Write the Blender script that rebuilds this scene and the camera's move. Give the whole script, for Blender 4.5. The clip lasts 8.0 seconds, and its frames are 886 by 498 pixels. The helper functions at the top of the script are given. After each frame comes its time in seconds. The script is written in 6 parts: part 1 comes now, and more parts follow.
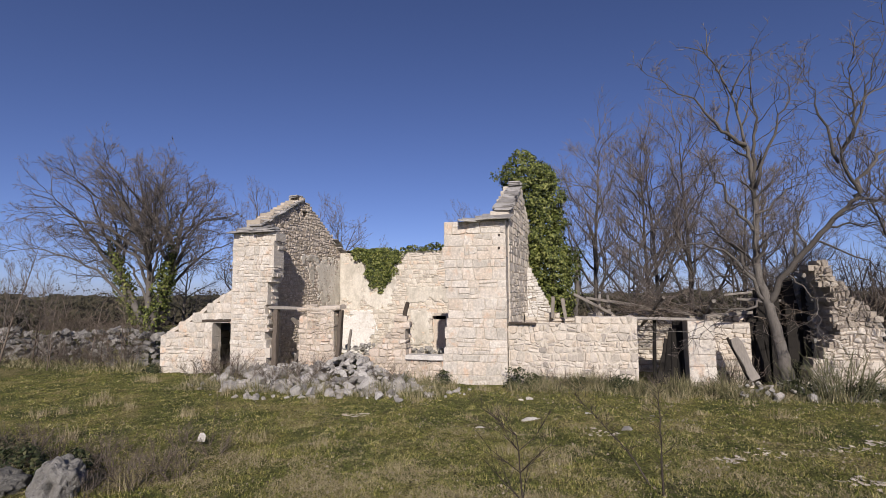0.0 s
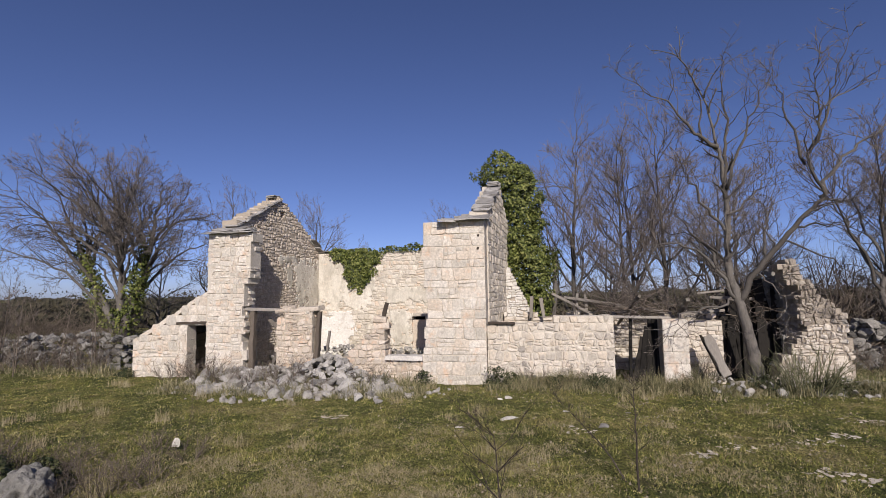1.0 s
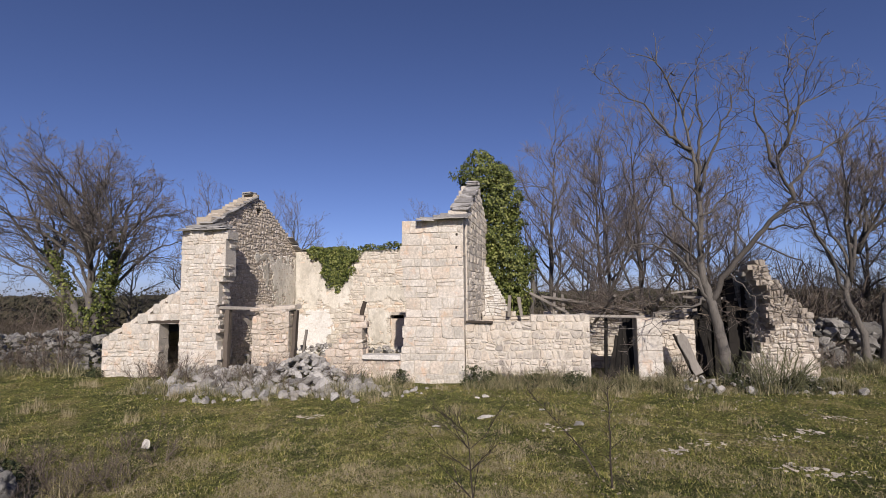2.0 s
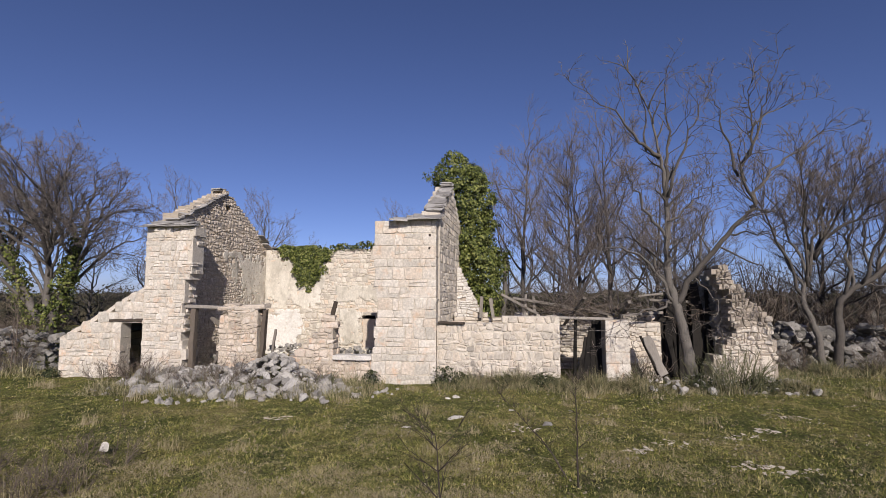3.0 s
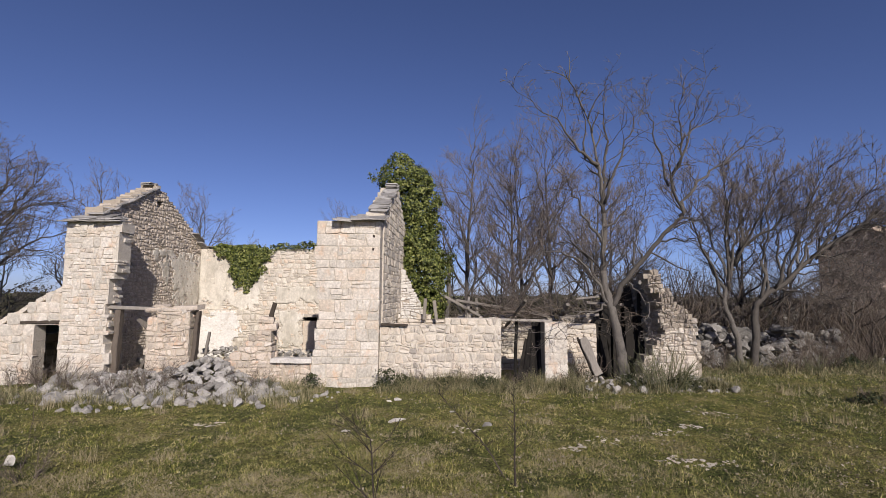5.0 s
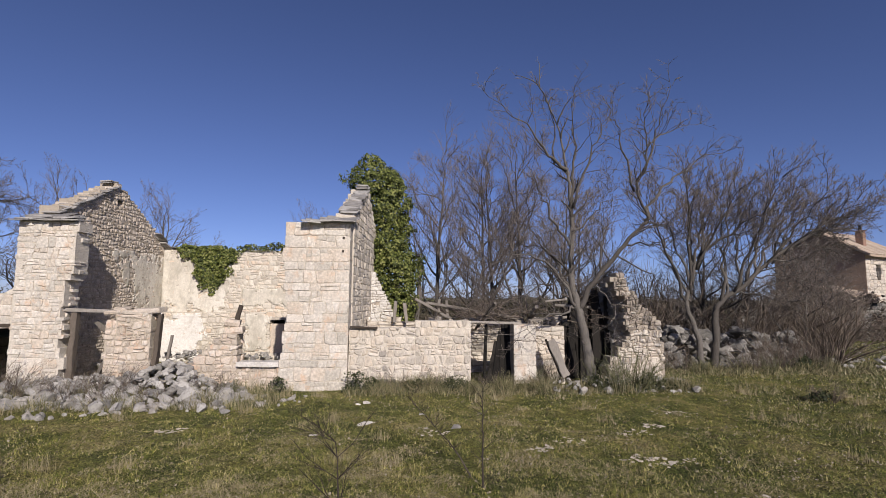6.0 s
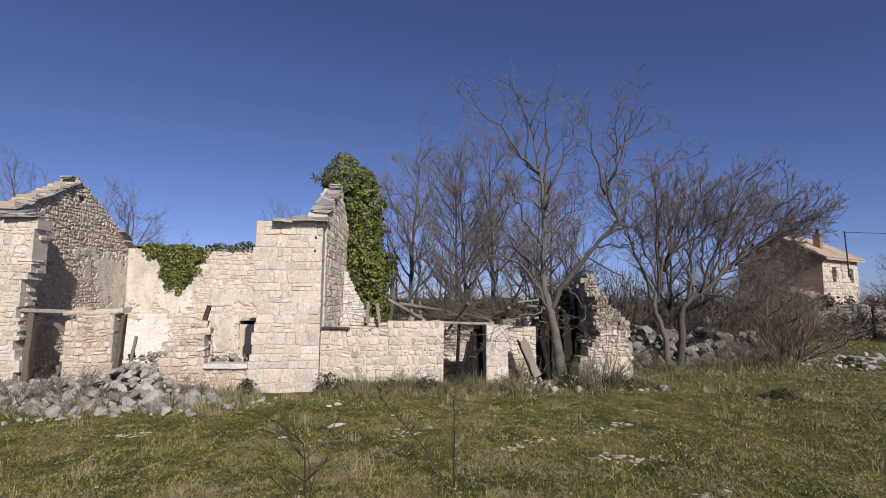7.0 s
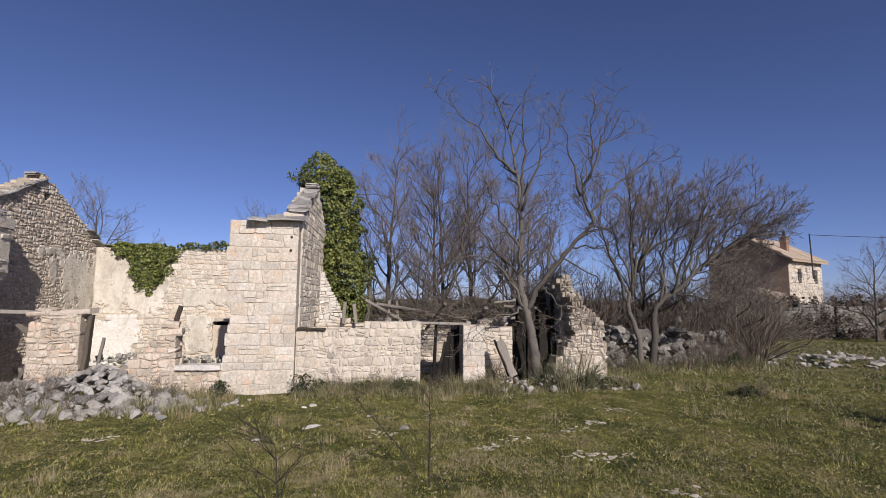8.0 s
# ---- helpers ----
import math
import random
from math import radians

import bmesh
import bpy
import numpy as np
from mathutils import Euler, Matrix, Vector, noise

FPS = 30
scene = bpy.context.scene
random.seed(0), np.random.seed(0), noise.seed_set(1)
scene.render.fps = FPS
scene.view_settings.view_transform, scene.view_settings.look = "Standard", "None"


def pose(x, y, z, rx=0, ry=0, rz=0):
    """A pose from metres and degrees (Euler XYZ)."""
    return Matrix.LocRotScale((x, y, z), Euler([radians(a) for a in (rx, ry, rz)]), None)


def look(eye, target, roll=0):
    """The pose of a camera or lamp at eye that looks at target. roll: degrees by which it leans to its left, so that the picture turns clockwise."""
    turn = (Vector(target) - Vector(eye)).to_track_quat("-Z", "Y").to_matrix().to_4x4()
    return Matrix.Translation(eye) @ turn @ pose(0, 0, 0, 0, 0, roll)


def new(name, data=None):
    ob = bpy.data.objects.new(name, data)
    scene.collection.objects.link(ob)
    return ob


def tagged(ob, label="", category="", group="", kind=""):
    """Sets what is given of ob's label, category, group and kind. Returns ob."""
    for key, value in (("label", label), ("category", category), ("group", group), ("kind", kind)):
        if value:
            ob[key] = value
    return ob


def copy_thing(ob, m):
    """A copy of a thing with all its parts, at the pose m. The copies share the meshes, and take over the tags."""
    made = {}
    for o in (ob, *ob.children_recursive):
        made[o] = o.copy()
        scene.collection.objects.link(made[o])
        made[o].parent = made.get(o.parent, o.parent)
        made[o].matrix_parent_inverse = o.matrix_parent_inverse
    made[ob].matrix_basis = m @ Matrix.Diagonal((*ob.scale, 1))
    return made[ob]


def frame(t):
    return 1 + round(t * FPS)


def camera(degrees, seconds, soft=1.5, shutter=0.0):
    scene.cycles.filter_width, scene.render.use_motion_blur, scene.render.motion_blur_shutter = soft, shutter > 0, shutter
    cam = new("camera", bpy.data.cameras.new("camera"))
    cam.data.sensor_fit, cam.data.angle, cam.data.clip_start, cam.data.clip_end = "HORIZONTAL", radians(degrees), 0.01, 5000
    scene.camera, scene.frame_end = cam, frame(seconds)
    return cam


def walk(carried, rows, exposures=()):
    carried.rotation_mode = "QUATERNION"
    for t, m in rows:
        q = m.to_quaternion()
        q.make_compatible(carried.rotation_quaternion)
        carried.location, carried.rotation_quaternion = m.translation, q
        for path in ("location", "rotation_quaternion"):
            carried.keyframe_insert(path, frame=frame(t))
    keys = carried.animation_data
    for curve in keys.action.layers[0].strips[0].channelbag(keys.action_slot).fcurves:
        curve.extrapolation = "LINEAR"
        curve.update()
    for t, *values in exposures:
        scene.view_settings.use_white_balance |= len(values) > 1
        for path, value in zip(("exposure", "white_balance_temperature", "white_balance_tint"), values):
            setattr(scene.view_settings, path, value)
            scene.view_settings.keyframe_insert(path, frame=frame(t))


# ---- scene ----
cam = camera(83.6, 8.0, soft=0.78)
PATH = [
    (0, (1.691, -15.61, 2.775), (1.229, -13.672, 2.955), -0.4),
    (0.5, (1.7, -15.61, 2.781), (1.273, -13.664, 2.959), -0.8),
    (1, (1.711, -15.62, 2.786), (1.329, -13.665, 2.965), -0.8),
    (1.5, (1.726, -15.609, 2.784), (1.381, -13.647, 2.959), -0.8),
    (3, (1.756, -15.599, 2.785), (1.561, -13.617, 2.961), -0.0),
    (3.5, (1.763, -15.591, 2.781), (1.62, -13.604, 2.955), 0.1),
    (4, (1.774, -15.58, 2.779), (1.684, -13.589, 2.951), 0.1),
    (5.5, (1.815, -15.581, 2.776), (1.897, -13.592, 2.969), 0.4),
    (6, (1.826, -15.595, 2.777), (1.965, -13.609, 2.973), 0.4),
    (6.5, (1.831, -15.588, 2.772), (2.023, -13.607, 2.969), 0.6),
    (7, (1.846, -15.597, 2.776), (2.089, -13.622, 2.975), 0.5),
    (7.5, (1.859, -15.608, 2.773), (2.148, -13.639, 2.975), 0.5),
    (8, (1.871, -15.609, 2.768), (2.201, -13.647, 2.97), 0.5),
]
walk(cam, [(t, look(eye, target, roll)) for t, eye, target, roll in PATH], [(0, -0.02, 6500, 16), (8, -0.02, 6500, 16)])

# ---- light ----
SUN_AZ, SUN_EL = radians(16), radians(28)   # from the front, a little to the right of the facade's normal
world = bpy.data.worlds.new("sky")
scene.world = world
world.use_nodes = True
wn = world.node_tree.nodes
sky = wn.new("ShaderNodeTexSky")
sky.sky_type, sky.sun_disc = "NISHITA", False
sky.sun_elevation, sky.sun_rotation = SUN_EL, math.pi - SUN_AZ
sky.altitude, sky.air_density, sky.dust_density, sky.ozone_density = 500, 0.6, 0.8, 3.6
wn["Background"].inputs["Strength"].default_value = 0.092
clear = wn.new("ShaderNodeMix")        # a crisp, very blue winter sky
clear.data_type, clear.blend_type = "RGBA", "MULTIPLY"
clear.inputs[0].default_value, clear.inputs[7].default_value = 1.0, (0.955, 0.90, 1.08, 1)
world.node_tree.links.new(sky.outputs["Color"], clear.inputs[6])
world.node_tree.links.new(clear.outputs[2], wn["Background"].inputs["Color"])
sun = new("sun", bpy.data.lights.new("sun", "SUN"))
sun.data.energy, sun.data.angle, sun.data.color = 4.75, radians(0.55), (1.0, 0.94, 0.825)
sun_from = Vector((math.sin(SUN_AZ) * math.cos(SUN_EL), -math.cos(SUN_AZ) * math.cos(SUN_EL), math.sin(SUN_EL)))
sun.matrix_world = look(sun_from * 60, (0, 0, 0))

# ---- materials ----
def ramp(nodes, links, source, stops):
    r = nodes.new("ShaderNodeValToRGB")
    r.color_ramp.elements[0].position, r.color_ramp.elements[0].color = stops[0][0], (*stops[0][1], 1)
    r.color_ramp.elements[1].position, r.color_ramp.elements[1].color = stops[-1][0], (*stops[-1][1], 1)
    for p, c in stops[1:-1]:
        e = r.color_ramp.elements.new(p)
        e.color = (*c, 1)
    links.new(source, r.inputs["Fac"])
    return r.outputs["Color"]


def mixed(nodes, links, kind, fac, a, b):
    m = nodes.new("ShaderNodeMix")
    m.data_type, m.blend_type = "RGBA", kind
    for value, socket in ((fac, m.inputs[0]), (a, m.inputs[6]), (b, m.inputs[7])):
        if isinstance(value, (int, float)):
            socket.default_value = value
        elif isinstance(value, tuple):
            socket.default_value = (*value, 1)
        else:
            links.new(value, socket)
    return m.outputs[2]


def surface(name, tones, spots=None, big=1.2, fine=22.0, bump=0.35, depth=0.02, rough=0.9, stain=None, stain_at=(0.56, 0.68), metal=0.0, grain=(1, 1, 1), vary=0.5, contrast=(0.78, 1.16)):
    """A rough natural surface: a tone for each piece, broad blotches, fine grain, stains, and relief."""
    m = bpy.data.materials.new(name)
    m.use_nodes = True
    nodes, links = m.node_tree.nodes, m.node_tree.links
    bsdf = nodes["Principled BSDF"]
    geo, info = nodes.new("ShaderNodeNewGeometry"), nodes.new("ShaderNodeObjectInfo")
    stretch = nodes.new("ShaderNodeVectorMath")
    stretch.operation = "MULTIPLY"
    stretch.inputs[1].default_value = grain
    links.new(geo.outputs["Position"], stretch.inputs[0])

    def noisy(scale, detail=6.0, roughness=0.6, lift=0.0):
        n = nodes.new("ShaderNodeTexNoise")
        n.inputs["Scale"].default_value, n.inputs["Detail"].default_value, n.inputs["Roughness"].default_value = scale, detail, roughness
        links.new(stretch.outputs[0], n.inputs["Vector"])
        return n.outputs["Fac"]

    add = nodes.new("ShaderNodeMath")
    add.operation = "ADD"
    links.new(geo.outputs["Random Per Island"], add.inputs[0])
    links.new(info.outputs["Random"], add.inputs[1])
    fract = nodes.new("ShaderNodeMath")
    fract.operation = "FRACT"
    links.new(add.outputs[0], fract.inputs[0])
    blend = nodes.new("ShaderNodeMix")
    blend.inputs[0].default_value = vary
    links.new(noisy(big), blend.inputs[2])
    links.new(fract.outputs[0], blend.inputs[3])
    n = len(tones)
    colour = ramp(nodes, links, blend.outputs[0], [((0.22 + 0.56 * i / max(1, n - 1)) if vary > 0.3 else (0.36 + 0.28 * i / max(1, n - 1)), c) for i, c in enumerate(tones)] if n > 1 else [(0, tones[0]), (1, tones[0])])
    grainy = ramp(nodes, links, noisy(fine, 8.0, 0.7), [(0.5 - 0.25 / (contrast[1] / contrast[0]) ** 0.5, (contrast[0],) * 3), (0.5 + 0.25 / (contrast[1] / contrast[0]) ** 0.5, (contrast[1],) * 3)])
    colour = mixed(nodes, links, "MULTIPLY", 1.0, colour, grainy)
    if stain:
        where = ramp(nodes, links, noisy(big * 2.3, 9.0, 0.68), [(stain_at[0], (0, 0, 0)), (stain_at[1], (1, 1, 1))])
        colour = mixed(nodes, links, "MIX", where, colour, stain)
    if spots:
        where = ramp(nodes, links, noisy(fine * 0.35, 4.0, 0.6), [(0.56, (0, 0, 0)), (0.74, (0.8, 0.8, 0.8))])
        colour = mixed(nodes, links, "MIX", where, colour, spots)
    links.new(colour, bsdf.inputs["Base Color"])
    bsdf.inputs["Roughness"].default_value, bsdf.inputs["Metallic"].default_value = rough, metal
    bsdf.inputs["Specular IOR Level"].default_value = 0.25
    b = nodes.new("ShaderNodeBump")
    b.inputs["Strength"].default_value, b.inputs["Distance"].default_value = bump, depth
    links.new(noisy(fine * 0.6, 10.0, 0.72), b.inputs["Height"])
    links.new(b.outputs["Normal"], bsdf.inputs["Normal"])
    return m


POINTING = surface("pale_lime_pointing", [(0.42, 0.375, 0.31), (0.52, 0.47, 0.395), (0.58, 0.53, 0.455)], fine=26, bump=0.7, depth=0.03, spots=(0.34, 0.30, 0.25))
DRESSED = surface("dressed_limestone", [(0.49, 0.455, 0.395), (0.55, 0.505, 0.44), (0.63, 0.585, 0.515), (0.57, 0.49, 0.40), (0.69, 0.645, 0.575)], spots=(0.34, 0.305, 0.255), stain=(0.57, 0.405, 0.28), stain_at=(0.545, 0.69), fine=14, bump=0.5, depth=0.03, big=0.9, contrast=(0.66, 1.2))
RUBBLE_WALL = surface("rubble_limestone", [(0.34, 0.31, 0.27), (0.51, 0.46, 0.39), (0.61, 0.555, 0.475), (0.55, 0.475, 0.385), (0.65, 0.60, 0.525)], spots=(0.31, 0.285, 0.25), stain=(0.40, 0.37, 0.33), stain_at=(0.56, 0.74), fine=16, bump=0.5, depth=0.03)
GABLE_STONE = surface("gable_limestone", [(0.32, 0.28, 0.235), (0.48, 0.42, 0.35), (0.57, 0.50, 0.42), (0.52, 0.43, 0.34)], spots=(0.27, 0.24, 0.21), stain=(0.38, 0.35, 0.31), fine=20, bump=0.6, depth=0.03)
WARM_STONE = surface("warm_rubble", [(0.38, 0.335, 0.28), (0.52, 0.45, 0.37), (0.60, 0.51, 0.42), (0.60, 0.55, 0.48)], spots=(0.34, 0.30, 0.255), stain=(0.59, 0.39, 0.265), stain_at=(0.53, 0.70), fine=18, bump=0.5, depth=0.03)
BACK_STONE = surface("cream_rubble", [(0.46, 0.415, 0.35), (0.58, 0.53, 0.455), (0.65, 0.60, 0.515), (0.60, 0.48, 0.37)], spots=(0.42, 0.375, 0.32), stain=(0.46, 0.43, 0.38), stain_at=(0.55, 0.73), fine=18, bump=0.45, depth=0.025)
MORTAR = surface("lime_mortar", [(0.33, 0.285, 0.23), (0.44, 0.385, 0.32)], fine=30, bump=0.7, depth=0.04, stain=(0.24, 0.21, 0.175))
WARM_MORTAR = surface("clay_mortar", [(0.40, 0.345, 0.275), (0.52, 0.455, 0.37)], fine=30, bump=0.9, depth=0.05)
GREY_ROCK = surface("grey_limestone", [(0.22, 0.21, 0.192), (0.34, 0.325, 0.30), (0.46, 0.44, 0.41), (0.31, 0.285, 0.25)], spots=(0.14, 0.135, 0.125), stain=(0.57, 0.545, 0.50), stain_at=(0.58, 0.74), fine=22, bump=0.9, depth=0.05)
WORN_RUBBLE = surface("worn_rubble", [(0.22, 0.19, 0.16), (0.33, 0.285, 0.235), (0.42, 0.365, 0.30), (0.50, 0.45, 0.385)], spots=(0.17, 0.155, 0.13), stain=(0.5, 0.46, 0.40), stain_at=(0.6, 0.75), fine=22, bump=0.9, depth=0.05)
DARK_ROCK = surface("weathered_and_shaded_stone", [(0.12, 0.114, 0.103), (0.21, 0.20, 0.182), (0.31, 0.295, 0.27), (0.17, 0.16, 0.143)], spots=(0.1, 0.1, 0.09), stain=(0.42, 0.41, 0.39), stain_at=(0.6, 0.75), fine=24, bump=0.9, depth=0.05)
BOULDER = surface("lichened_boulder", [(0.07, 0.068, 0.062), (0.15, 0.145, 0.132), (0.26, 0.25, 0.23)], spots=(0.05, 0.05, 0.046), stain=(0.38, 0.37, 0.35), stain_at=(0.6, 0.72), big=3.0, fine=26, bump=1.0, depth=0.05)
WHITE_ROCK = surface("bleached_stone", [(0.55, 0.52, 0.47), (0.68, 0.65, 0.6)], spots=(0.35, 0.33, 0.3), fine=26, bump=0.8, depth=0.03)
SLAB = surface("roof_slab_stone", [(0.20, 0.19, 0.178), (0.33, 0.317, 0.30), (0.46, 0.442, 0.415)], spots=(0.13, 0.126, 0.118), stain=(0.18, 0.165, 0.14), fine=20, bump=0.7, depth=0.03)
PLASTER = surface("old_lime_plaster", [(0.50, 0.46, 0.39), (0.61, 0.57, 0.49), (0.68, 0.64, 0.565)], spots=(0.50, 0.455, 0.39), stain=(0.39, 0.36, 0.30), stain_at=(0.49, 0.66), big=1.1, fine=14, bump=0.35, depth=0.015, vary=0.0, grain=(1, 1, 0.55))
WHITEWASH = surface("whitewash", [(0.64, 0.615, 0.57), (0.76, 0.74, 0.70)], stain=(0.50, 0.455, 0.395), stain_at=(0.52, 0.70), fine=14, bump=0.15, depth=0.012, vary=0.0)
GREY_WOOD = surface("weathered_timber", [(0.15, 0.132, 0.113), (0.26, 0.235, 0.205), (0.36, 0.33, 0.295)], fine=30, bump=0.6, depth=0.015, grain=(1, 1, 0.25))
OLD_WOOD = surface("old_brown_timber", [(0.07, 0.056, 0.044), (0.125, 0.102, 0.082), (0.19, 0.162, 0.135)], fine=30, bump=0.8, depth=0.02, grain=(1, 1, 0.25))
DARK_WOOD = surface("dark_old_timber", [(0.035, 0.028, 0.022), (0.075, 0.06, 0.048)], fine=30, bump=0.6, depth=0.015, grain=(1, 1, 0.25))
# near-black timber colour that stands in for the shade in hollows and openings
SHADE_WOOD = surface("shade_black_timber", [(0.010, 0.009, 0.008), (0.024, 0.021, 0.018)], fine=30, bump=0.6, depth=0.015, grain=(1, 1, 0.25))
BARK = surface("grey_bark", [(0.07, 0.062, 0.054), (0.108, 0.097, 0.086), (0.16, 0.145, 0.129)], spots=(0.07, 0.065, 0.058), fine=26, bump=0.9, depth=0.03, grain=(1, 1, 0.3))
TWIG = surface("winter_twigs", [(0.10, 0.083, 0.073), (0.175, 0.147, 0.13), (0.27, 0.23, 0.202)], fine=10, bump=0.1, depth=0.01)
STEM = surface("dark_stem", [(0.026, 0.02, 0.017), (0.05, 0.04, 0.033), (0.08, 0.064, 0.053)], fine=20, bump=0.1, depth=0.005)
BROOM = surface("broom_stem", [(0.08, 0.084, 0.042), (0.145, 0.145, 0.078), (0.22, 0.21, 0.125)], fine=10, bump=0.1, depth=0.01)
BRUSH = surface("brown_brush", [(0.08, 0.063, 0.05), (0.14, 0.112, 0.09), (0.22, 0.18, 0.145)], fine=10, bump=0.1, depth=0.01)
IVY = surface("ivy_leaf", [(0.024, 0.034, 0.008), (0.064, 0.084, 0.017), (0.122, 0.142, 0.031), (0.23, 0.24, 0.075)], fine=6, bump=0.1, depth=0.01, rough=0.5, big=1.6, vary=0.6)
BUSH_LEAF = surface("bush_leaf", [(0.022, 0.032, 0.014), (0.045, 0.056, 0.023), (0.09, 0.092, 0.042)], fine=6, bump=0.1, depth=0.01, rough=0.6, vary=0.75)
TURF = surface("turf", [(0.058, 0.070, 0.016), (0.090, 0.101, 0.024), (0.14, 0.132, 0.036), (0.22, 0.187, 0.078)], spots=(0.20, 0.175, 0.085), stain=(0.06, 0.05, 0.03), stain_at=(0.58, 0.72), big=0.6, fine=24, bump=1.0, depth=0.09, vary=0.0, contrast=(0.3, 1.75))
GRASS = surface("grass_blade", [(0.066, 0.080, 0.013), (0.12, 0.135, 0.024), (0.19, 0.185, 0.045), (0.26, 0.233, 0.084), (0.345, 0.305, 0.15)], big=0.7, fine=5, bump=0.0, depth=0.01, rough=0.7, vary=0.6, contrast=(0.4, 1.65))
RANK = surface("rank_growth", [(0.075, 0.080, 0.032), (0.14, 0.135, 0.062), (0.225, 0.20, 0.108), (0.34, 0.30, 0.185)], fine=4, bump=0.0, depth=0.01, rough=0.7, vary=0.7, contrast=(0.5, 1.5))
STRAW = surface("dry_grass", [(0.20, 0.165, 0.09), (0.30, 0.255, 0.15), (0.40, 0.345, 0.22)], fine=6, bump=0.0, depth=0.01, rough=0.8, vary=0.7)
LITTER = surface("bleached_litter", [(0.12, 0.10, 0.06), (0.20, 0.17, 0.115), (0.34, 0.30, 0.23)], fine=8, bump=0.1, depth=0.01, vary=0.8)
SCRUB = surface("far_scrub", [(0.035, 0.035, 0.022), (0.06, 0.055, 0.036), (0.09, 0.078, 0.052)], big=0.15, fine=1.5, bump=1.0, depth=0.6, vary=0.2)
BROWN_RENDER = surface("brown_render", [(0.23, 0.17, 0.125), (0.30, 0.225, 0.165)], fine=6, bump=0.3, depth=0.02)
TILE = surface("clay_tile", [(0.36, 0.28, 0.21), (0.46, 0.37, 0.285), (0.52, 0.44, 0.36)], fine=12, bump=0.4, depth=0.02)
BRICK = surface("chimney_brick", [(0.24, 0.145, 0.105), (0.31, 0.20, 0.15)], fine=14, bump=0.4, depth=0.02)
METAL = surface("dark_metal", [(0.05, 0.05, 0.055), (0.08, 0.08, 0.085)], fine=14, bump=0.1, depth=0.01, rough=0.5, metal=0.6)
DARK_GLASS = surface("dusty_pane", [(0.02, 0.02, 0.022), (0.03, 0.03, 0.03)], fine=4, bump=0.0, depth=0.01, rough=0.15)

# ---- building helpers ----
rng = random.Random(7)


def mesh_of(name, verts, faces, material, smooth=False):
    me = bpy.data.meshes.new(name)
    me.from_pydata(verts, [], faces)
    me.materials.append(material)
    if smooth:
        me.polygons.foreach_set("use_smooth", [True] * len(me.polygons))
    me.update()
    return me


def thing(name, label, category, at=(0, 0, 0), group="", kind=""):
    ob = tagged(new(name), label, category, group, kind)
    ob.location = at
    return ob


def part(name, verts, faces, material, parent, label="", smooth=False):
    """One mesh object, in world coordinates, under a thing or a part."""
    ob = new(name, mesh_of(name, verts, faces, material, smooth))
    if label:
        ob["label"] = label
    ob.parent = parent
    ob.matrix_parent_inverse = world_of(parent).inverted()
    return ob


def world_of(ob):
    m = ob.matrix_basis.copy()
    while ob.parent:
        m = ob.parent.matrix_basis @ ob.matrix_parent_inverse @ m
        ob = ob.parent
    return m


